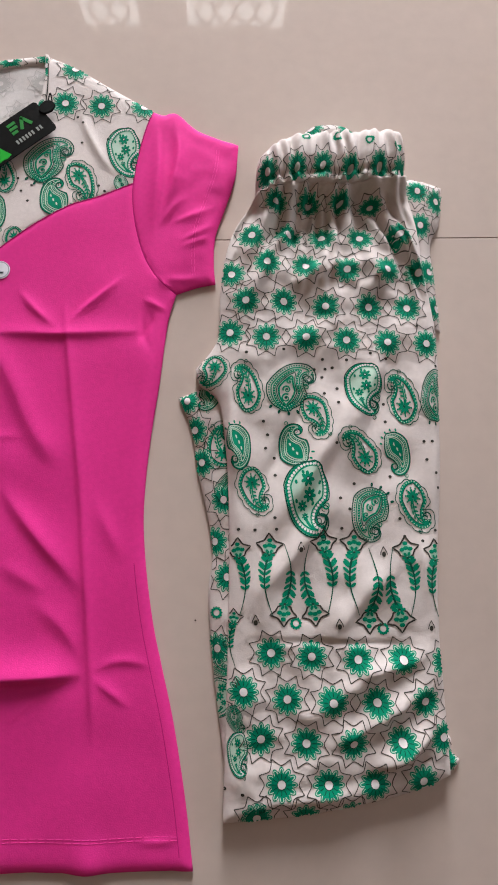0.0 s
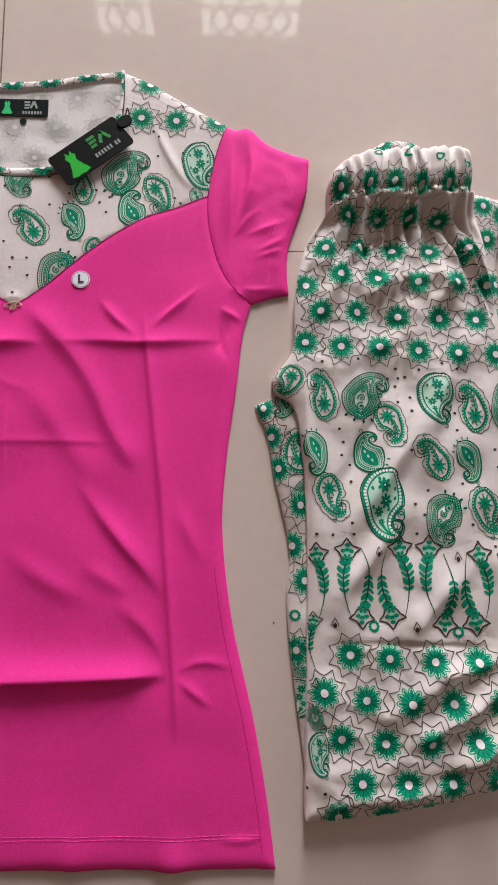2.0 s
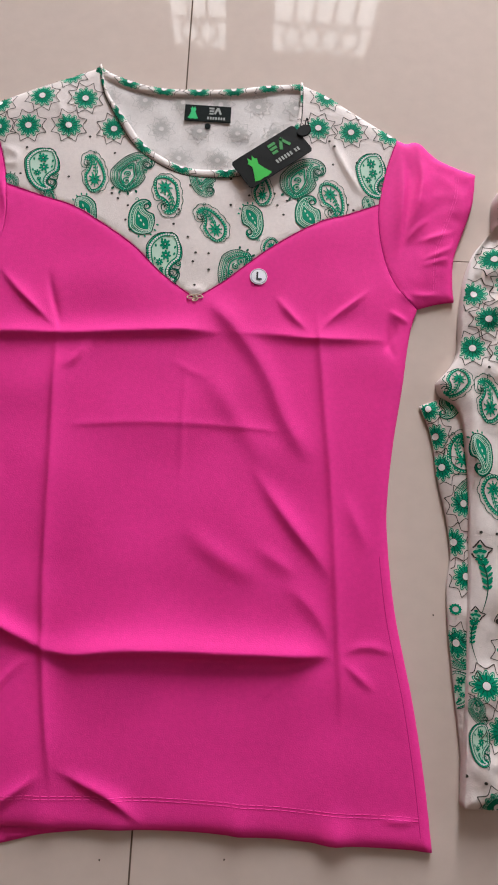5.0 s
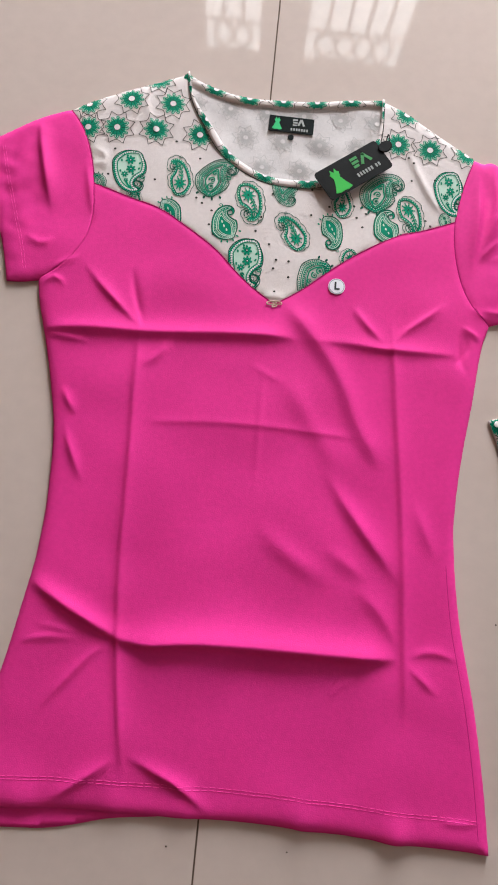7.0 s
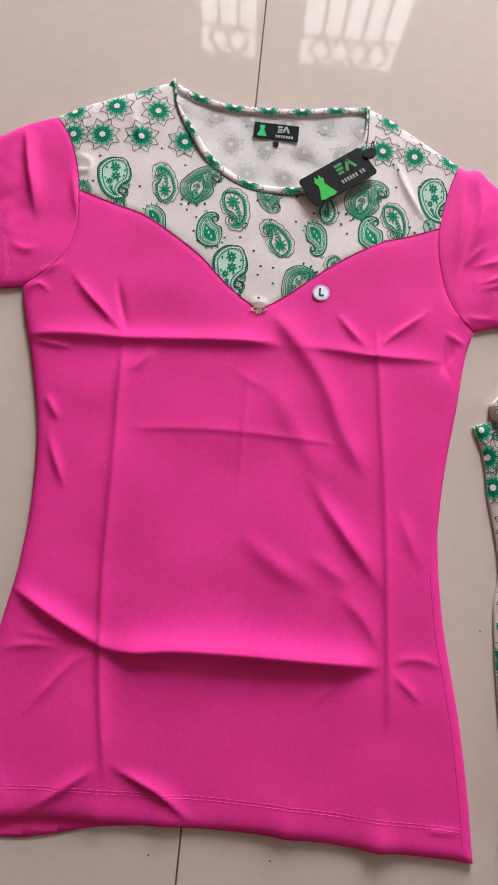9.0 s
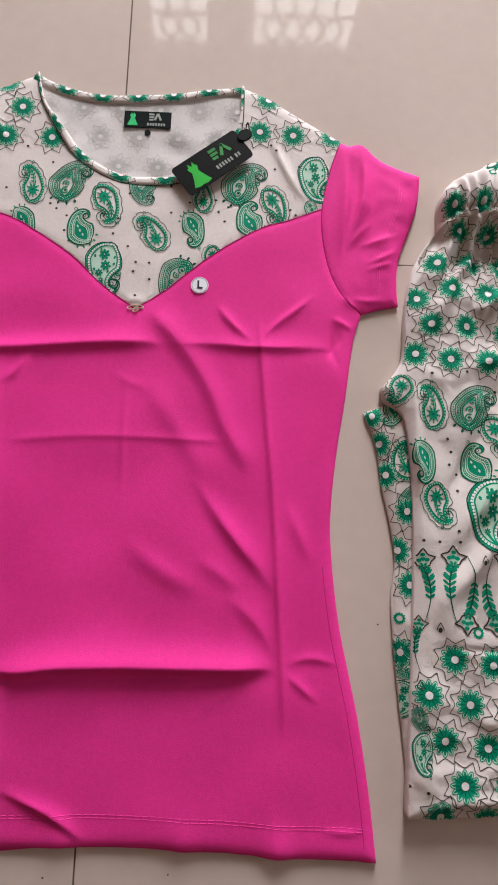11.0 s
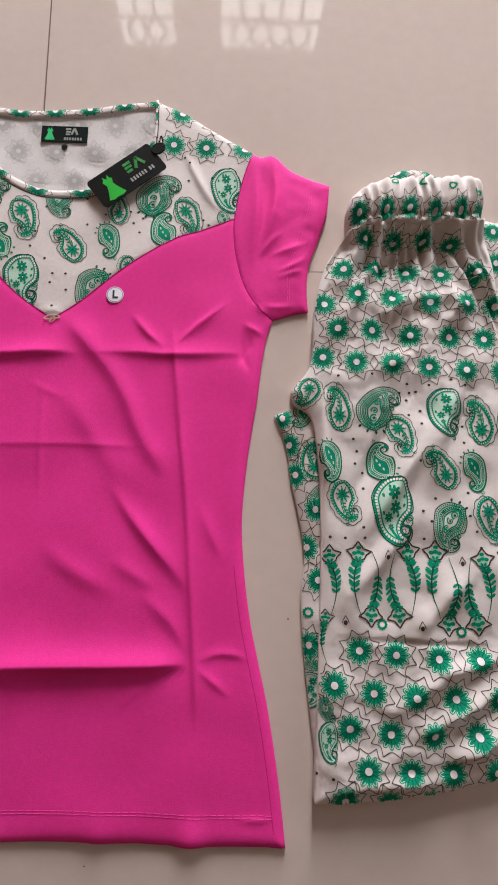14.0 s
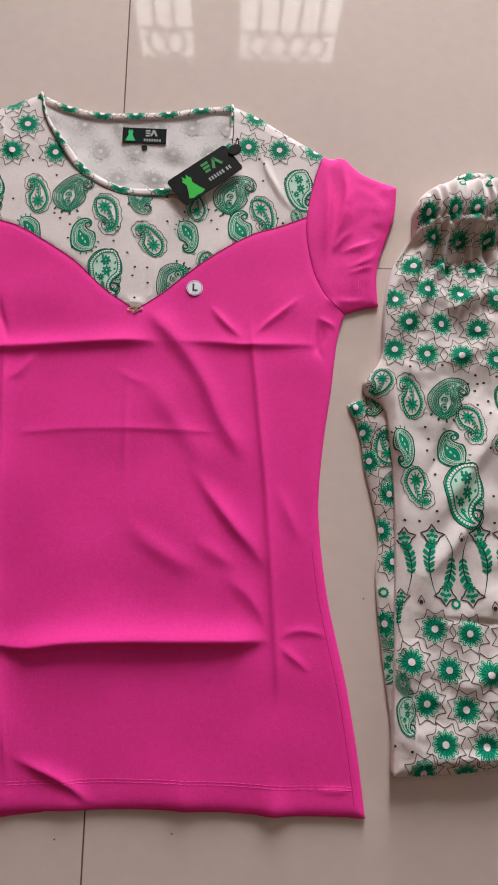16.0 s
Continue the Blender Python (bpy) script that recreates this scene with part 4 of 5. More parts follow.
# print on the yoke
for x, y in YOKE_FLOWERS:
    under(flower(x, y, 0.0120, 3).done("flower_print", shirt, INKS, shirt_height, YOKE_EDGE), shirt)
for x, y, size, turn, mirror, kind, slim in YOKE_PAISLEYS_WEST + YOKE_PAISLEYS_EAST:
    under(paisley(x, y, size, turn, mirror, kind, slim).done("paisley_print", shirt, INKS, shirt_height, YOKE_EDGE), shirt)
tagged(under(specks(YOKE_DOTS, 0.0013).done("dot_print", shirt, INKS, shirt_height, YOKE_EDGE), shirt), kind="stuff")
for i in range(7):
    x = -0.405 + 0.034 * i
    y = np.interp(x, NECK_BACK_P[:, 0], NECK_BACK_P[:, 1])
    under(flower(x, y - 0.001, 0.0105, 11 * i).done("flower_print", shirt, INKS, back_band_height, BACK_BAND), shirt)
for i in range(5, len(NECK_SEAM_P), 15):
    x, y = front_inner[i]
    under(flower(x, y, 0.0105, 17 * i).done("flower_print", shirt, INKS, band_height, FRONT_BAND), shirt)
for j in range(3):
    for i in range(6):
        x, y = -0.392 + 0.037 * i + 0.018 * (j % 2), 0.478 - 0.031 * j
        under(flower(x, y, 0.0095, 9 * i).done("faded_flower_print", shirt, FADED, inner_height, BACK_NECK), shirt)

# woven label inside the neck
def plaque(name, cx, cy, w, h, turn, z, mat, parent, thick=0.0006, corner=0.0004, tilt=0.0):
    bm = bmesh.new()
    box(bm, -w / 2, w / 2, -h / 2, h / 2, 0, thick)
    up = [e for e in bm.edges if abs(e.verts[0].co.z - e.verts[1].co.z) > thick * 0.5]
    bmesh.ops.bevel(bm, geom=up, offset=corner, segments=4, affect="EDGES", profile=0.5)
    bmesh.ops.transform(bm, matrix=pose(cx, cy, z, 0, tilt, turn), verts=bm.verts)
    return under(part(name, bm, mat, parent), parent)


def dress_mark(name, m, h, mat, parent):
    """A plain frock silhouette."""
    half = [(0.10, 0.50), (0.13, 0.36), (0.20, 0.30), (0.13, 0.10), (0.22, -0.15), (0.36, -0.44), (0.18, -0.50)]
    pts = [(x, y) for x, y in half] + [(0, -0.47)] + [(-x, y) for x, y in reversed(half)] + [(0, 0.33)]
    bm = bmesh.new()
    lo = [bm.verts.new((x * h, y * h, 0)) for x, y in pts]
    f = bm.faces.new(lo)
    ex = bmesh.ops.extrude_face_region(bm, geom=[f])
    bmesh.ops.translate(bm, verts=[v for v in ex["geom"] if isinstance(v, bmesh.types.BMVert)], vec=(0, 0, 0.00025))
    bmesh.ops.recalc_face_normals(bm, faces=bm.faces)
    bmesh.ops.transform(bm, matrix=m, verts=bm.verts)
    return under(part(name, bm, mat, parent), parent)


def bars(name, m, rows, mat, parent):
    """Plain bars: (x, y, width, height, slant)."""
    bm = bmesh.new()
    for x, y, w, h, sl in rows:
        made = bmesh.ops.create_cube(bm, size=1, matrix=Matrix.LocRotScale((x, y, 0.00012), Euler((0, 0, radians(sl))), (w, h, 0.00024)))
    bmesh.ops.transform(bm, matrix=m, verts=bm.verts)
    return under(part(name, bm, mat, parent), parent)


lab = plaque("woven_label", -0.2930, 0.4662, 0.0450, 0.0175, -0.5, 0.0042, BLACK_WOVEN, shirt)
lm = pose(-0.2930, 0.4662, 0.00485, 0, 0, -0.5)


def on_part(ob, mother):
    ob.parent = mother
    ob.matrix_parent_inverse = mother.matrix_parent_inverse.copy()
    ob.matrix_parent_inverse = Matrix()
    return ob


on_part(dress_mark("emblem", lm @ pose(-0.0142, 0, 0), 0.0140, WOVEN_GREEN, shirt), lab)
on_part(bars("emblem_bars", lm, [(0.0036, 0.0056, 0.0050, 0.0018, 0), (0.0038, 0.0026, 0.0046, 0.0018, 0), (0.0034, -0.0002, 0.0042, 0.0016, 0), (0.0082, 0.0030, 0.0020, 0.0074, -22), (0.0112, 0.0030, 0.0020, 0.0074, 22)], CARD_GREY, shirt), lab)
on_part(bars("lettering_bars", lm, [(0.0005 + 0.0026 * i, -0.0052, 0.0017, 0.0028, 0) for i in range(7)], CARD_GREY, shirt), lab)
dot = plaque("size_dot", -0.2925, 0.4525, 0.0058, 0.0058, 0, 0.0040, BLACK_WOVEN, shirt, corner=0.0026)

# small bow at the point of the yoke
bow_x, bow_y = YOKE_LEFT[-1]
for k, (dx, dy, rx, ry, a) in enumerate(((-0.0030, 0.0014, 0.0042, 0.0016, 0.25), (0.0034, 0.0022, 0.0038, 0.0014, -0.2), (0.0004, -0.0012, 0.0026, 0.0011, 0.5))):
    t = np.linspace(0, 2 * math.pi, 22)
    c, s = math.cos(a), math.sin(a)
    lp = np.c_[rx * np.cos(t), ry * np.sin(t)] @ np.array([[c, s], [-s, c]]) + np.array([bow_x + dx, bow_y + dy])
    under(ribbon("bow_loop", lp, 0.0011, 0.0010, lambda q: shirt_height(q) + 0.0006, CREAM, shirt, "tiny cream ribbon bow" if k == 0 else ""), shirt)

# ---- size sticker ----
zst = float(shirt_height(np.array([(-0.2368, 0.2972)]))[0]) + 0.0006
sticker = thing("size_sticker", "round white size sticker with a black letter on the T-shirt", "sticker", (-0.2368, 0.2972, zst))
bm = bmesh.new()
bmesh.ops.create_cone(bm, cap_ends=True, segments=40, radius1=0.0080, radius2=0.0079, depth=0.0004)
part("disc", bm, STICKER, sticker)
ringp = Print(0, 0)
ringp.blob((0, 0), 0.0074, 0.0074, 0, 0.0004, n=40, hole=0.90)
ringp.done("rim", sticker, [STICKER_RING], lambda q: 0 * q[:, 0])
txt = bpy.data.curves.new("letter", "FONT")
txt.body, txt.size, txt.extrude, txt.offset = "L", 0.0105, 0.0001, 0.00035
txt.align_x, txt.align_y = "CENTER", "CENTER"
txt.materials.append(STICKER_INK)
letter = new("letter", txt)
letter.parent, letter.location = sticker, (0, 0, 0.0005)

# ---- hang tag ----
TAG = (-0.2290, 0.4180)
TAG_TURN = 38.0
tag = thing("hang_tag", "black cardboard swing tag with green print lying on the neckline", "tag", (*TAG, 0.0110))
tm = pose(0, 0, 0, 0, 0, TAG_TURN)
bm = bmesh.new()
box(bm, -0.0365, 0.0365, -0.0165, 0.0165, 0, 0.0008)
bmesh.ops.bevel(bm, geom=[e for e in bm.edges if abs(e.verts[0].co.z - e.verts[1].co.z) > 0.0004], offset=0.0035, segments=5, affect="EDGES", profile=0.5)
bmesh.ops.transform(bm, matrix=tm, verts=bm.verts)
card = part("card", bm, BLACK_CARD, tag)


def tag_piece(ob):
    ob.matrix_parent_inverse = Matrix()
    ob.parent = card
    return ob


top_m = tm @ pose(0, 0, 0.00085)
tag_piece(dress_mark("emblem", top_m @ pose(-0.0190, -0.0015, 0, 0, 0, -2), 0.0260, CARD_GREEN, tag))
tag_piece(bars("emblem_bars", top_m @ pose(0.0115, 0.0058, 0), [(-0.0052, 0.0044, 0.0082, 0.0028, 0), (-0.0056, 0.0002, 0.0076, 0.0028, 0), (-0.0066, -0.0040, 0.0060, 0.0028, 0), (0.0030, 0.0, 0.0030, 0.0118, -30), (0.0078, 0.0, 0.0030, 0.0118, 26)], CARD_DULL, tag))
tag_piece(bars("lettering_bars", top_m @ pose(0.0115, -0.0072, 0), [(-0.0105 + 0.0032 * i + (0.0022 if i > 5 else 0), 0, 0.0018, 0.0040, 0) for i in range(8)], CARD_GREY, tag))
# seal and cord
bm = bmesh.new()
bmesh.ops.create_cone(bm, cap_ends=True, segments=28, radius1=0.0068, radius2=0.0062, depth=0.0016)
bmesh.ops.transform(bm, matrix=tm @ pose(0.0412, 0.0050, 0.0012) @ Matrix.Diagonal((1.15, 0.85, 1, 1)), verts=bm.verts)
part("seal", bm, BLACK_CARD, tag, "small black plastic seal")
seal_ring = Print(0, 0)
c, s = math.cos(radians(TAG_TURN)), math.sin(radians(TAG_TURN))
seal_ring.blob((0.0400 * c - 0.0060 * s, 0.0400 * s + 0.0060 * c), 0.0022, 0.0022, 0, 0.0022, n=16, hole=0.6)
seal_ring.done("eyelet", tag, [CARD_GREY], lambda q: 0 * q[:, 0])
t = np.linspace(0, 1, 16)
cord = np.c_[0.0300 + 0.004 * t, 0.031 + 0.012 * np.sin(3 * t)]
ribbon("cord", cord, 0.0012, 0.0010, lambda q: 0.0008 + 0 * q[:, 0], BLACK_CARD, tag)

# ---- the trousers ----
BAND_SIDES = [(-0.017, 0.357), (-0.016, 0.386), (-0.008, 0.4), (0.007, 0.41), (0.027, 0.415), (0.057, 0.417), (0.088, 0.418), (0.105, 0.418), (0.114, 0.41), (0.116, 0.391), (0.113, 0.371)]
BAND_FOOT = [(0.113, 0.371), (0.099, 0.368), (0.079, 0.368), (0.054, 0.365), (0.034, 0.366), (0.015, 0.365), (-0.005, 0.361), (-0.017, 0.357)]
PANT_R = [(0.113, 0.371), (0.122, 0.332), (0.125, 0.289), (0.131, 0.233), (0.129, 0.179), (0.124, 0.107), (0.116, 0.04), (0.113, -0.016), (0.113, -0.046), (0.113, -0.075), (0.113, -0.116)]
PANT_B = [(0.113, -0.116), (0.087, -0.125), (0.043, -0.133), (0.009, -0.137), (-0.024, -0.139), (-0.06, -0.14)]
PANT_L = [(-0.017, 0.357), (-0.035, 0.333), (-0.045, 0.307), (-0.051, 0.271), (-0.053, 0.236), (-0.06, 0.22), (-0.073, 0.205)]
PANT_L2 = [(-0.073, 0.205), (-0.07, 0.193), (-0.055, 0.177), (-0.05, 0.136), (-0.049, 0.09), (-0.05, 0.046), (-0.052, 0.003), (-0.054, -0.038), (-0.057, -0.09), (-0.06, -0.14)]
REAR_BAND_EDGE = [(0.024, 0.415), (0.031, 0.429), (0.046, 0.433), (0.063, 0.431), (0.078, 0.423), (0.103, 0.418)]
REAR_LEG_TOP = [(0.111, 0.382), (0.132, 0.38), (0.152, 0.373)]
REAR_LEG_SIDE = [(0.152, 0.373), (0.147, 0.339), (0.137, 0.317), (0.138, 0.28), (0.139, 0.236)]
REAR_LEG_IN = [(0.139, 0.236), (0.129, 0.249), (0.114, 0.312), (0.111, 0.382)]
UNDER_TOP = [(-0.048, 0.203), (-0.073, 0.189), (-0.088, 0.183)]
UNDER_SIDE = [(-0.088, 0.183), (-0.078, 0.156), (-0.073, 0.118), (-0.066, 0.082), (-0.063, 0.053), (-0.067, 0.025), (-0.066, -0.01), (-0.063, -0.051), (-0.059, -0.092), (-0.057, -0.119)]
UNDER_IN = [(-0.057, -0.119), (-0.039, -0.081), (-0.03, 0.045), (-0.031, 0.164), (-0.048, 0.203)]
HEM_TUCK_EDGE = [(0.105, -0.082), (0.118, -0.092), (0.118, -0.103), (0.124, -0.109), (0.118, -0.116), (0.107, -0.117)]
PANT_FLOWERS_TOP = [(-0.001, 0.352), (0.029, 0.354), (0.056, 0.353), (0.083, 0.35), (-0.023, 0.32), (0.009, 0.323), (0.038, 0.32), (0.071, 0.319), (0.104, 0.319), (-0.041, 0.287), (-0.011, 0.295), (0.022, 0.292), (0.057, 0.288), (0.091, 0.287), (0.119, 0.285), (-0.03, 0.262), (0.002, 0.261), (0.037, 0.256), (0.074, 0.255), (0.107, 0.254), (-0.044, 0.235), (-0.014, 0.23), (0.019, 0.229), (0.053, 0.226), (0.087, 0.223), (0.121, 0.222)]
PANT_FLOWERS_LOW = [(-0.02, -0.021), (0.011, -0.025), (0.046, -0.028), (0.081, -0.03), (0.115, -0.034), (-0.042, -0.048), (-0.009, -0.055), (0.025, -0.058), (0.059, -0.06), (0.096, -0.061), (-0.03, -0.082), (0.004, -0.087), (0.039, -0.088), (0.076, -0.089), (0.109, -0.088), (-0.016, -0.114), (0.019, -0.116), (0.054, -0.118), (0.091, -0.118), (-0.035, -0.137), (0.001, -0.14), (0.036, -0.141)]
BAND_FLOWERS = [(-0.008, 0.373), (0.017, 0.375), (0.039, 0.377), (0.063, 0.374), (0.088, 0.376), (0.108, 0.374)]
BAND_RINGS = [(0.026, 0.403), (0.053, 0.402), (0.08, 0.399), (0.105, 0.394)]
REAR_BAND_FLOWERS = [(0.034, 0.423), (0.066, 0.422), (0.097, 0.414)]
REAR_LEG_FLOWERS = [(0.127, 0.366), (0.144, 0.357), (0.127, 0.333), (0.132, 0.29), (0.137, 0.257)]
UNDER_FLOWERS = [(-0.081, 0.18), (-0.07, 0.128), (-0.053, 0.097), (-0.052, 0.036), (-0.061, -0.018), (-0.075, 0.155), (-0.061, 0.064)]
UNDER_RINGS = [(-0.061, 0.009)]
UNDER_PAISLEYS = [
    (-0.062, 0.183, 0.025, 180, False, 'solid'),
    (-0.054, 0.141, 0.035, 20, False, 'scalloped'),
    (-0.047, 0.108, 0.03, -20, False, 'lined'),
    (-0.059, -0.024, 0.03, 20, False, 'lined'),
    (-0.059, -0.055, 0.03, 180, False, 'toothed'),
]
PANT_PAISLEYS_UPPER = [
    (-0.059, 0.201, 0.0288, 160, False, 'scalloped', 0.99),
    (-0.031, 0.188, 0.0413, 2, True, 'scalloped', 0.68),
    (0.004, 0.189, 0.0445, -25, False, 'lined', 0.99),
    (0.025, 0.163, 0.0368, 207, False, 'scalloped', 0.75),
    (0.064, 0.184, 0.0440, 165, True, 'toothed', 0.95),
    (0.097, 0.176, 0.0433, 4, True, 'scalloped', 0.68),
    (0.123, 0.178, 0.0446, 0, False, 'lined', 0.66),
    (0.004, 0.139, 0.0342, 22, False, 'solid', 0.94),
    (-0.039, 0.139, 0.0372, 195, False, 'solid', 0.68),
    (0.059, 0.133, 0.0396, 26, True, 'scalloped', 0.75),
]
PANT_PAISLEYS_LOWER = [
    (0.090, 0.130, 0.0359, 203, False, 'solid', 0.75),
    (-0.029, 0.103, 0.0372, 188, True, 'scalloped', 0.79),
    (0.013, 0.095, 0.0605, 172, True, 'toothed', 0.79),
    (0.062, 0.082, 0.0424, 152, True, 'lined', 0.94),
    (0.100, 0.087, 0.0407, 190, True, 'scalloped', 0.75),
    (-0.048, -0.092, 0.0313, 172, True, 'toothed', 0.66),
    (-0.049, -0.068, 0.0211, 190, True, 'lined', 0.77),
    (-0.038, -0.135, 0.0228, -15, False, 'lined', 0.88),
]
PANT_SPRIGS = [
    (-0.041, 0.037, 0.0589, False, False),
    (-0.02, 0.038, 0.062, False, True),
    (-0.006, 0.029, 0.062, True, False),
    (0.012, 0.028, 0.062, True, True),
    (0.027, 0.038, 0.0651, False, False),
    (0.047, 0.037, 0.0651, False, True),
    (0.061, 0.022, 0.0651, True, False),
    (0.079, 0.022, 0.0651, True, True),
    (0.092, 0.032, 0.062, False, False),
    (0.112, 0.029, 0.062, False, True),
    (-0.049, -0.009, 0.0434, False, True),
]
PANT_RINGS = [(0.0, -0.0), (0.068, -0.007)]
PANT_DROPS = [(-0.031, 0.002), (0.033, -0.003), (0.106, -0.008), (0.006, 0.056), (0.072, 0.05), (-0.048, -0.043)]
PANT_DOTS = [(-0.019, 0.159), (-0.016, 0.148), (-0.018, 0.137), (-0.011, 0.129), (-0.011, 0.115), (-0.013, 0.081), (-0.012, 0.072), (-0.029, 0.072), (-0.042, 0.073), (0.025, 0.202), (0.034, 0.202), (0.04, 0.203), (0.031, 0.195), (0.032, 0.181), (0.043, 0.185), (0.028, 0.154), (0.039, 0.139), (0.043, 0.173), (0.052, 0.106), (0.04, 0.095), (0.047, 0.086), (0.04, 0.071), (0.081, 0.171), (0.081, 0.156), (0.082, 0.111), (0.087, 0.077), (0.09, 0.063), (0.112, 0.139), (0.113, 0.124), (0.119, 0.139), (0.12, 0.113), (0.121, 0.101), (0.116, 0.067), (0.104, 0.059), (-0.031, 0.217), (0.0, 0.219), (0.032, 0.21), (0.052, 0.209), (0.072, 0.214), (0.085, 0.209), (-0.045, -0.119), (-0.058, -0.116), (0.128, 0.203)]
CRUMBS = [(-0.078, 0.003), (-0.513, 0.015), (-0.509, 0.014), (-0.244, -0.186), (-0.34, -0.189)]


BAND_EDGE = loop(smooth_path(BAND_SIDES, 0.003), smooth_path(BAND_FOOT, 0.003))
PANT_EDGE = loop(rev(smooth_path(BAND_FOOT, 0.003)), smooth_path(PANT_R, 0.004), smooth_path(PANT_B, 0.004), rev(smooth_path(PANT_L2, 0.004)), rev(smooth_path(PANT_L, 0.004)))
PANT_OUT = loop(smooth_path(BAND_SIDES, 0.003), smooth_path(PANT_R, 0.004), smooth_path(PANT_B, 0.004), rev(smooth_path(PANT_L2, 0.004)), rev(smooth_path(PANT_L, 0.004)))
PANT_FOLDS_WAIST = [
    ([(0.006, 0.364), (-0.018, 0.332), (-0.034, 0.291)], 0.0072, 0.0056, 0.0056, 2),
    ([(0.025, 0.343), (-0.002, 0.311), (-0.033, 0.25)], 0.0063, 0.0056, 0.0056, 2),
    ([(0.055, 0.359), (0.048, 0.316), (0.021, 0.27)], 0.0054, 0.0056, 0.0056, 2),
    ([(0.086, 0.364), (0.103, 0.315), (0.124, 0.243)], 0.0099, 0.0048, 0.0048, 2),
    ([(0.101, 0.361), (0.118, 0.315), (0.13, 0.258)], 0.0072, 0.0040, 0.0048, 2),
    ([(0.064, 0.342), (0.077, 0.3), (0.098, 0.258)], 0.0050, 0.0064, 0.0064, 2),
    ([(0.031, 0.28), (0.071, 0.295), (0.099, 0.269)], 0.0032, 0.0072, 0.0072, 2),
    ([(0.081, 0.367), (0.094, 0.331), (0.115, 0.258)], -0.0072, 0.0032, 0.0032, 2),
    ([(0.036, 0.367), (0.027, 0.343), (0.003, 0.306)], -0.0063, 0.0040, 0.0040, 2),
    ([(0.061, 0.367), (0.064, 0.337), (0.057, 0.305)], 0.0072, 0.0040, 0.0040, 2),
    ([(-0.009, 0.359), (-0.03, 0.322), (-0.044, 0.271)], -0.0054, 0.0040, 0.0040, 2),
    ([(0.047, 0.3), (0.021, 0.28), (0.011, 0.26)], 0.0054, 0.0048, 0.0064, 2),
    ([(0.101, 0.289), (0.08, 0.279), (0.068, 0.249)], 0.0054, 0.0048, 0.0064, 2),
    ([(0.097, 0.248), (0.063, 0.17), (0.035, 0.087)], 0.0061, 0.0080, 0.0096, 2),
    ([(0.068, 0.249), (0.029, 0.234), (-0.015, 0.211)], 0.0032, 0.0072, 0.0072, 2),
]
PANT_PLEATS = [
    ([(0.086, 0.365), (0.107, 0.324), (0.125, 0.277), (0.135, 0.233)], 0.0097, 0.0045, 0.0026, 1.6),
    ([(0.101, 0.369), (0.118, 0.335), (0.13, 0.303)], 0.0078, 0.004, 0.0024, 1.6),
    ([(-0.01, 0.356), (-0.025, 0.334), (-0.04, 0.295)], 0.0078, 0.004, 0.0026, 1.5),
    ([(-0.014, 0.357), (-0.033, 0.331), (-0.048, 0.292)], -0.0078, 0.003, 0.003, 1.6),
    ([(0.005, 0.362), (-0.012, 0.331), (-0.027, 0.295)], 0.0078, 0.0055, 0.0035, 1.6),
    ([(0.014, 0.331), (-0.002, 0.315), (-0.02, 0.291)], 0.0059, 0.004, 0.004, 1.6),
    ([(0.077, 0.363), (0.097, 0.322), (0.116, 0.278), (0.13, 0.233)], -0.0111, 0.0026, 0.003, 1.6),
    ([(0.091, 0.367), (0.109, 0.333), (0.121, 0.301)], -0.0091, 0.0026, 0.0026, 1.6),
    ([(0.069, 0.36), (0.087, 0.325), (0.1, 0.293)], 0.0052, 0.004, 0.004, 1.6),
    ([(0.057, 0.315), (0.043, 0.289), (0.02, 0.269)], 0.0052, 0.005, 0.005, 1.7),
    ([(0.025, 0.363), (0.019, 0.341), (0.009, 0.32)], -0.0065, 0.003, 0.003, 1.6),
    ([(0.05, 0.362), (0.054, 0.338), (0.058, 0.315)], -0.0052, 0.003, 0.003, 1.6),
]
PANT_FOLDS_LEG = [
    ([(0.064, 0.18), (0.023, 0.124), (-0.021, 0.062)], 0.0079, 0.0080, 0.0096, 2),
    ([(0.04, 0.096), (0.001, 0.053), (-0.036, 0.011)], 0.0072, 0.0072, 0.0096, 2),
    ([(-0.046, 0.211), (-0.046, 0.135), (-0.054, 0.077)], 0.0050, 0.0040, 0.0048, 2),
    ([(-0.063, 0.187), (-0.05, 0.154), (-0.042, 0.108)], 0.0054, 0.0040, 0.0048, 2),
    ([(0.13, 0.228), (0.123, 0.131), (0.11, -0.003)], 0.0032, 0.0040, 0.0048, 2),
    ([(0.106, 0.085), (0.104, 0.032), (0.108, -0.003)], 0.0036, 0.0048, 0.0048, 2),
    ([(0.027, 0.21), (0.006, 0.153), (-0.033, 0.089)], -0.0054, 0.0080, 0.0072, 2),
    ([(0.092, 0.05), (0.053, 0.016), (0.015, -0.02)], 0.0061, 0.0072, 0.0096, 2),
]
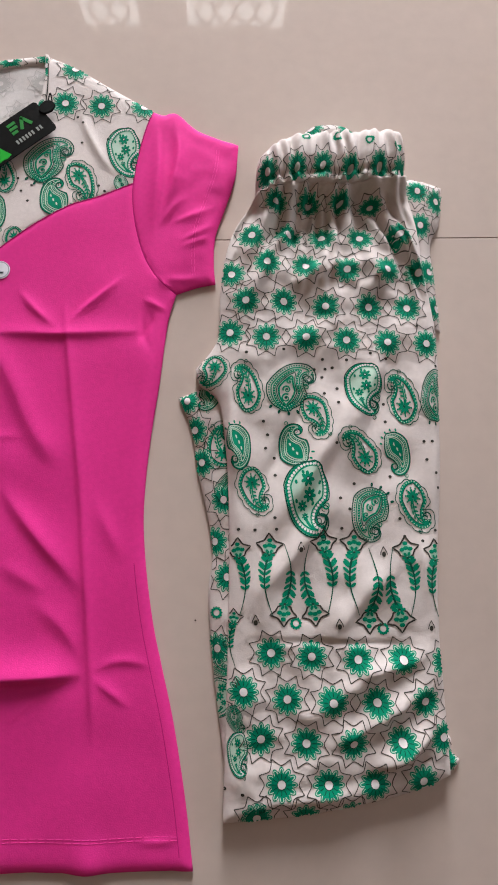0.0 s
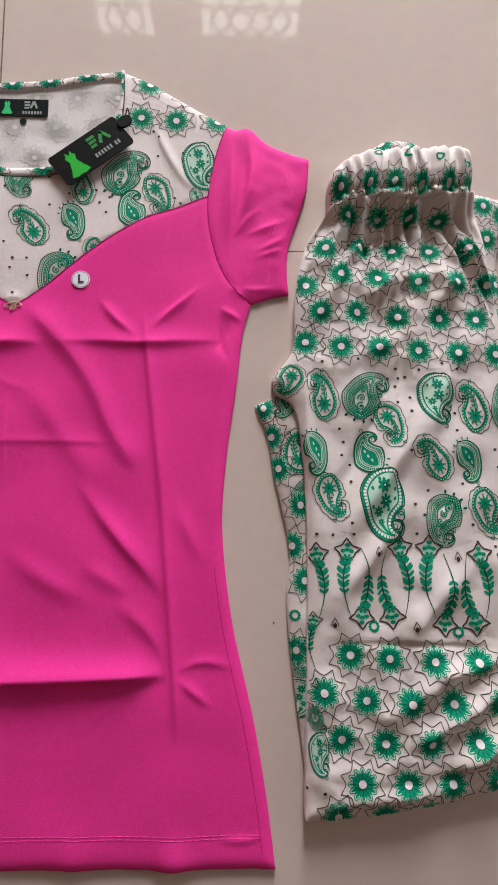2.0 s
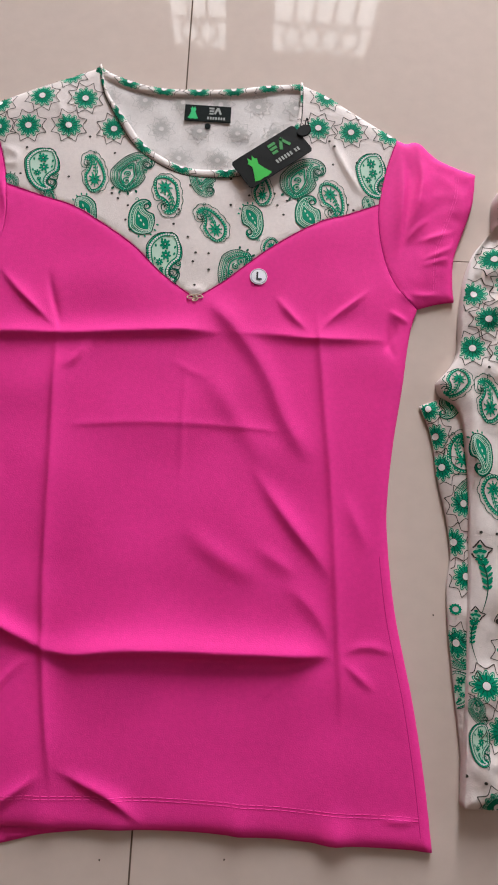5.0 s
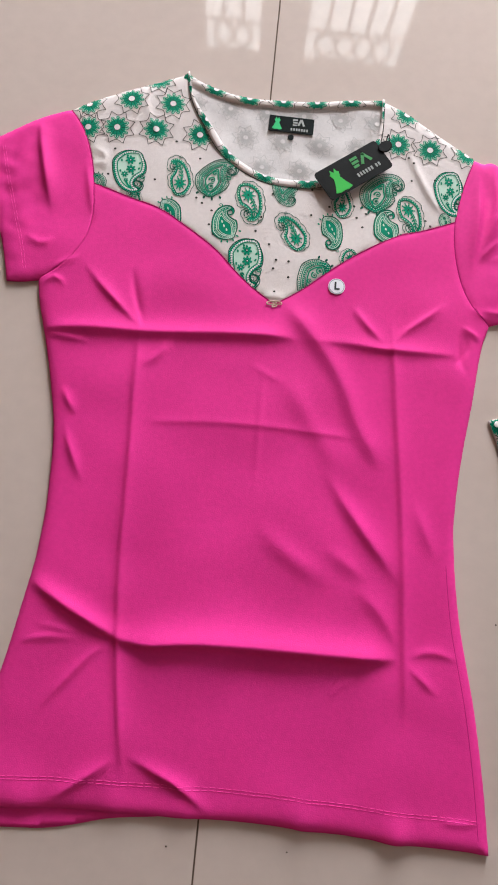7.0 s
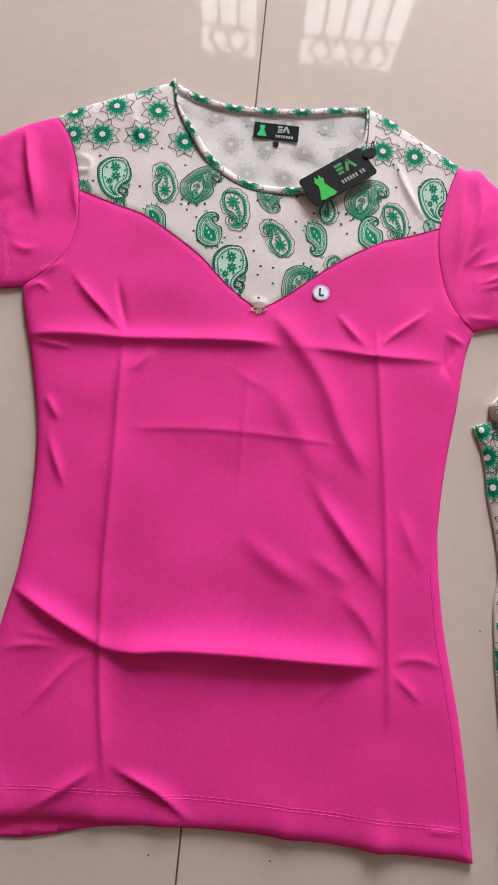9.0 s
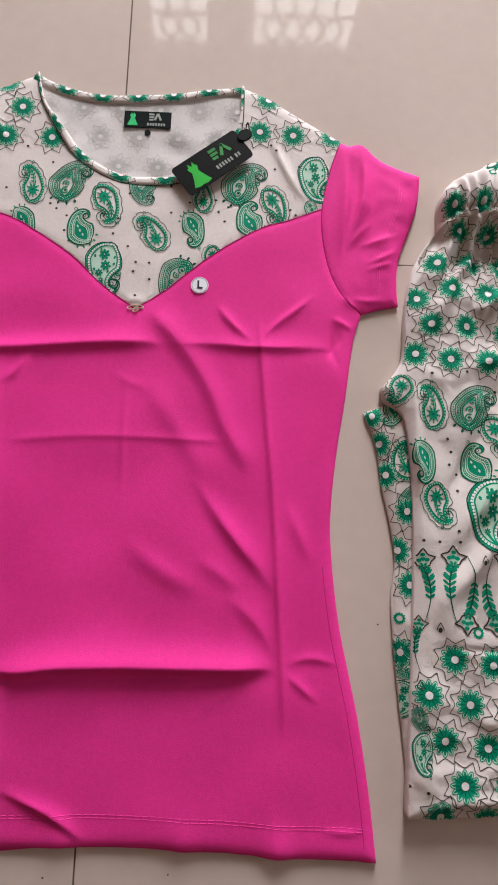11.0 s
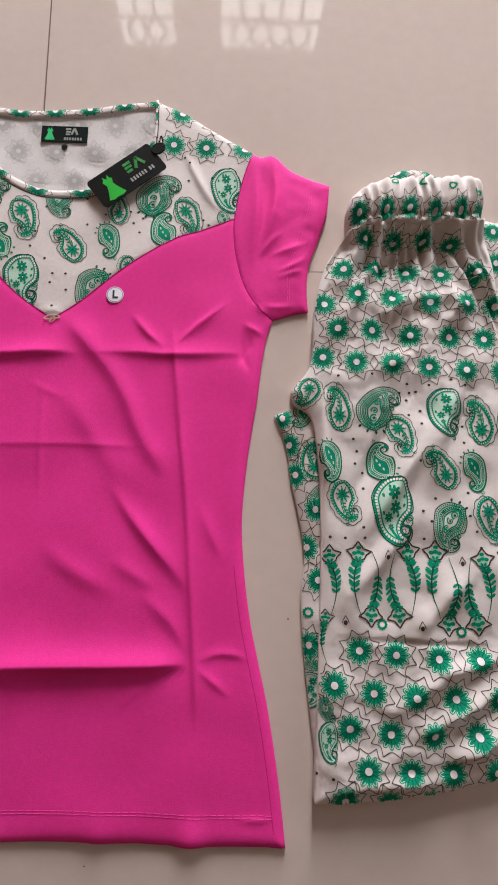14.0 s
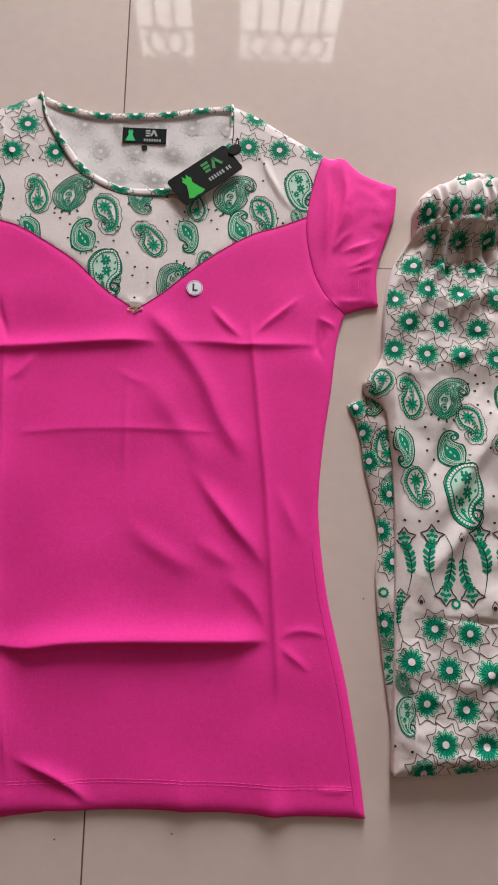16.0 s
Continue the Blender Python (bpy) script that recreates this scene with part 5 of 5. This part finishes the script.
PANT_FOLDS_FOOT = [
    ([(0.116, -0.042), (0.083, -0.061), (0.047, -0.079), (0.011, -0.093)], 0.0086, 0.0056, 0.0088, 2),
    ([(0.113, -0.07), (0.08, -0.097), (0.045, -0.111)], 0.0090, 0.0056, 0.0080, 2),
    ([(0.094, -0.028), (0.049, -0.043), (0.013, -0.066), (-0.022, -0.072)], 0.0058, 0.0072, 0.0080, 2),
    ([(0.065, -0.12), (0.027, -0.126), (-0.016, -0.127), (-0.049, -0.133)], 0.0054, 0.0064, 0.0064, 2),
    ([(-0.045, -0.01), (-0.011, -0.013), (0.033, -0.016), (0.077, -0.019), (0.112, -0.022)], -0.0022, 0.0024, 0.0024, 2),
    ([(0.113, -0.02), (0.076, -0.036), (0.032, -0.038)], 0.0058, 0.0048, 0.0072, 2),
    ([(0.106, -0.098), (0.07, -0.112), (0.036, -0.114)], -0.0054, 0.0048, 0.0048, 2),
]
BAND_FOOT_P = smooth_path(BAND_FOOT, 0.003)


def gathers(q):
    """Pleats that fan down from the elastic and die out."""
    d = distance(BAND_FOOT_P, q, reach=0.2)[0]
    u = (q[:, 0] - 0.050) / (1 + 3.4 * np.minimum(d, 0.2))
    fade = np.exp(-d / 0.055) * np.clip(d / 0.004, 0.3, 1)
    fine = np.exp(-d / 0.016)
    a = np.sin(u * 250 + 2.2 * np.sin(u * 75 + 1) + 6 * d)
    c = np.sin(u * 640 + 2.0 * np.sin(u * 110))
    return 0.0080 * fade * (np.sqrt(a * a + 0.04) * 1.4 - 0.7 + 0.4 * np.sin(u * 150 + 1)) + 0.0016 * fine * c


def pants_height(q):
    d = distance(PANT_OUT, q, True)[0]
    f = distance(BAND_FOOT_P, q, reach=0.2)[0]
    z = 0.0115 + 0.0050 * (1 - np.exp(-d / 0.006))
    k = 1 - np.exp(-d / 0.008)
    rough = 0.25 + np.clip(np.abs(q[:, 1] - 0.09) / 0.13 - 0.4, 0, 1)
    # the cloth drops steeply from the raised elastic into a hollow
    middle = np.exp(-((q[:, 0] - 0.040) / 0.050) ** 4)
    z += 0.0130 * np.exp(-(f / 0.007) ** 1.5) - (0.0055 + 0.0065 * middle) * np.exp(-((f - 0.024) / 0.026) ** 2) * k
    z += (folds(q, PANT_FOLDS_WAIST + PANT_PLEATS + PANT_FOLDS_LEG + PANT_FOLDS_FOOT) + (ripples(q, 12, (0.08, 0.045), 0.0022) + ripples(q, 14, (0.026, 0.015), 0.0007) * rough) + gathers(q)) * k
    return np.maximum(z, 0.0025)


BAND_SIDES_P = smooth_path(BAND_SIDES, 0.003)


def band_bulge(q):
    d = distance(BAND_SIDES_P, q)[0]
    f = distance(BAND_FOOT_P, q, reach=0.2)[0]
    u = q[:, 0] - 0.05
    v = q[:, 1]
    z = 0.010 + 0.019 * (1 - np.exp(-d / 0.005)) + 0.005 * np.clip(f / 0.02, 0, 1)
    pl = np.sin(u * 430 + 2.4 * np.sin(u * 120 + v * 30) + 0.8 * np.sin(v * 110)) + 0.5 * np.sin(u * 760 + 1.8 * np.sin(v * 70))
    rf = np.sin(u * 900 + 2 * np.sin(u * 200))
    return z + 0.0020 * pl * np.clip(d / 0.003, 0.35, 1) + 0.0020 * rf * np.exp(-f / 0.006) - 0.0026 * np.exp(-((f - 0.0065) / 0.0022) ** 2)


pants_height = gridded(pants_height, PANT_OUT.min(0) - 0.01, PANT_OUT.max(0) + 0.01, 0.0014)
band_bulge = gridded(band_bulge, BAND_EDGE.min(0) - 0.01, BAND_EDGE.max(0) + 0.01, 0.0010)
pants = thing("pyjama_trousers", "folded off-white trousers with green flower and paisley print", "trousers", (0.04, 0.14, 0))
under(sheet("front_leg", PANT_EDGE, pants_height, CLOTH, pants, 0.0015, "wrinkled off-white printed cotton leg"), pants)
under(sheet("waistband", BAND_EDGE, band_bulge, CLOTH, pants, 0.0012, "gathered elastic waistband"), pants)


def low_layer(edge, top, seed):
    def h(q):
        d = distance(edge, q, True)[0]
        return 0.002 + top * (1 - np.exp(-d / 0.006)) + ripples(q, seed, (0.05, 0.022), 0.0011) * (1 - np.exp(-d / 0.006))
    return h


REAR_BAND = loop(smooth_path(REAR_BAND_EDGE, 0.003), smooth_path([(0.107, 0.405), (0.030, 0.400)], 0.004))
REAR_LEG = loop(smooth_path(REAR_LEG_TOP, 0.003), smooth_path(REAR_LEG_SIDE, 0.003), smooth_path(REAR_LEG_IN, 0.004))
UNDER_LEG = loop(smooth_path(UNDER_TOP, 0.003), smooth_path(UNDER_SIDE, 0.004), smooth_path(UNDER_IN, 0.004))
HEM_TUCK = loop(smooth_path(HEM_TUCK_EDGE, 0.002), smooth_path([HEM_TUCK_EDGE[-1], (0.098, -0.100), HEM_TUCK_EDGE[0]], 0.003))
LAYERS = ((REAR_BAND, "rear_waistband", 0.022, 3), (REAR_LEG, "rear_leg", 0.009, 5), (UNDER_LEG, "under_leg", 0.0055, 7), (HEM_TUCK, "hem_tuck", 0.007, 8))
LAYER_H = {}
for edge, nm, top, seed in LAYERS:
    LAYER_H[nm] = gridded(low_layer(edge, top, seed), edge.min(0) - 0.01, edge.max(0) + 0.01)
    under(sheet(nm, edge, LAYER_H[nm], CLOTH, pants, 0.003), pants)

for x, y in PANT_FLOWERS_TOP + PANT_FLOWERS_LOW:
    steep = y > 0.345
    under(flower(x, y, 0.0119, -2, (0.85, 0.68) if steep else (1, 1)).done("flower_print", pants, INKS, pants_height, PANT_EDGE), pants)
for x, y in BAND_FLOWERS:
    under(flower(x, y, 0.0128, 0, (0.66, 1.0)).done("flower_print", pants, INKS, band_bulge, BAND_EDGE), pants)
for x, y, size, turn, mirror, kind, slim in PANT_PAISLEYS_UPPER + PANT_PAISLEYS_LOWER:
    under(paisley(x, y, size, turn, mirror, kind, slim).done("paisley_print", pants, INKS, pants_height, PANT_EDGE), pants)
for x, y, ln, down, mirror in PANT_SPRIGS:
    under(sprig(x, y, ln, down, mirror).done("sprig_print", pants, INKS, pants_height, PANT_EDGE), pants)
for x, y in PANT_RINGS:
    under(ringlet(x, y, 0.0042).done("ring_print", pants, INKS, pants_height, PANT_EDGE), pants)
for x, y in PANT_DROPS:
    under(droplet(x, y, 0.0030).done("drop_print", pants, INKS, pants_height, PANT_EDGE), pants)
tagged(under(specks(PANT_DOTS, 0.0014).done("dot_print", pants, INKS, pants_height, PANT_EDGE), pants), kind="stuff")
for x, y in BAND_RINGS:
    under(ringlet(x, y, 0.0036).done("ring_print", pants, INKS, band_bulge, BAND_EDGE), pants)
for nm, edge, spots in (("rear_waistband", REAR_BAND, REAR_BAND_FLOWERS), ("rear_leg", REAR_LEG, REAR_LEG_FLOWERS), ("under_leg", UNDER_LEG, UNDER_FLOWERS), ("hem_tuck", HEM_TUCK, [(0.112, -0.108)])):
    for x, y in spots:
        under(flower(x, y, 0.0119, 8, (0.85, 1)).done("flower_print", pants, INKS, LAYER_H[nm], edge), pants)
for x, y, size, turn, mirror, kind in UNDER_PAISLEYS:
    under(paisley(x, y, size, turn, mirror, kind).done("paisley_print", pants, INKS, LAYER_H["under_leg"], UNDER_LEG), pants)
for x, y in UNDER_RINGS:
    under(ringlet(x, y, 0.0042).done("ring_print", pants, INKS, LAYER_H["under_leg"], UNDER_LEG), pants)

# ---- grit on the floor ----
def grit(x, y, r, seed):
    bm = bmesh.new()
    bmesh.ops.create_icosphere(bm, subdivisions=1, radius=r)
    rg = random.Random(seed)
    for v in bm.verts:
        v.co *= rg.uniform(0.7, 1.2)
        v.co.z *= 0.5
    me = bpy.data.meshes.new("crumb")
    bm.to_mesh(me)
    bm.free()
    me.materials.append(GRIT)
    ob = new("crumb", me)
    ob.location = (x, y, r * 0.35)
    tagged(ob, "tiny dark speck of dirt on the tiles", "crumb", "crumbs on the floor")


for k, (x, y) in enumerate(CRUMBS):
    grit(x, y, 0.0008, k)

# ---- floor tiles ----
bm = bmesh.new()
gx, gy = 0.0007, 0.0004
box(bm, gx, TILE_SIDE - gx, gy, TILE_SIDE - gy, -0.010, 0.0)
bmesh.ops.bevel(bm, geom=[e for e in bm.edges if e.verts[0].co.z > -0.001 and e.verts[1].co.z > -0.001], offset=0.0002, segments=1, affect="EDGES", profile=0.5)
me = bpy.data.meshes.new("tile")
bm.to_mesh(me)
bm.free()
me.materials.append(TILE)
for i in range(-4, 5):
    for j in range(-5, 4):
        x, y = JOINT_X + i * TILE_SIDE, JOINT_Y + j * TILE_SIDE
        if x + TILE_SIDE > X0 + 0.01 and x < X1 - 0.01 and y + TILE_SIDE > Y0 + 0.01 and y < Y1 - 0.01:
            ob = new("tile", me)
            ob.parent = floor
            ob.location = (x, y, 0)
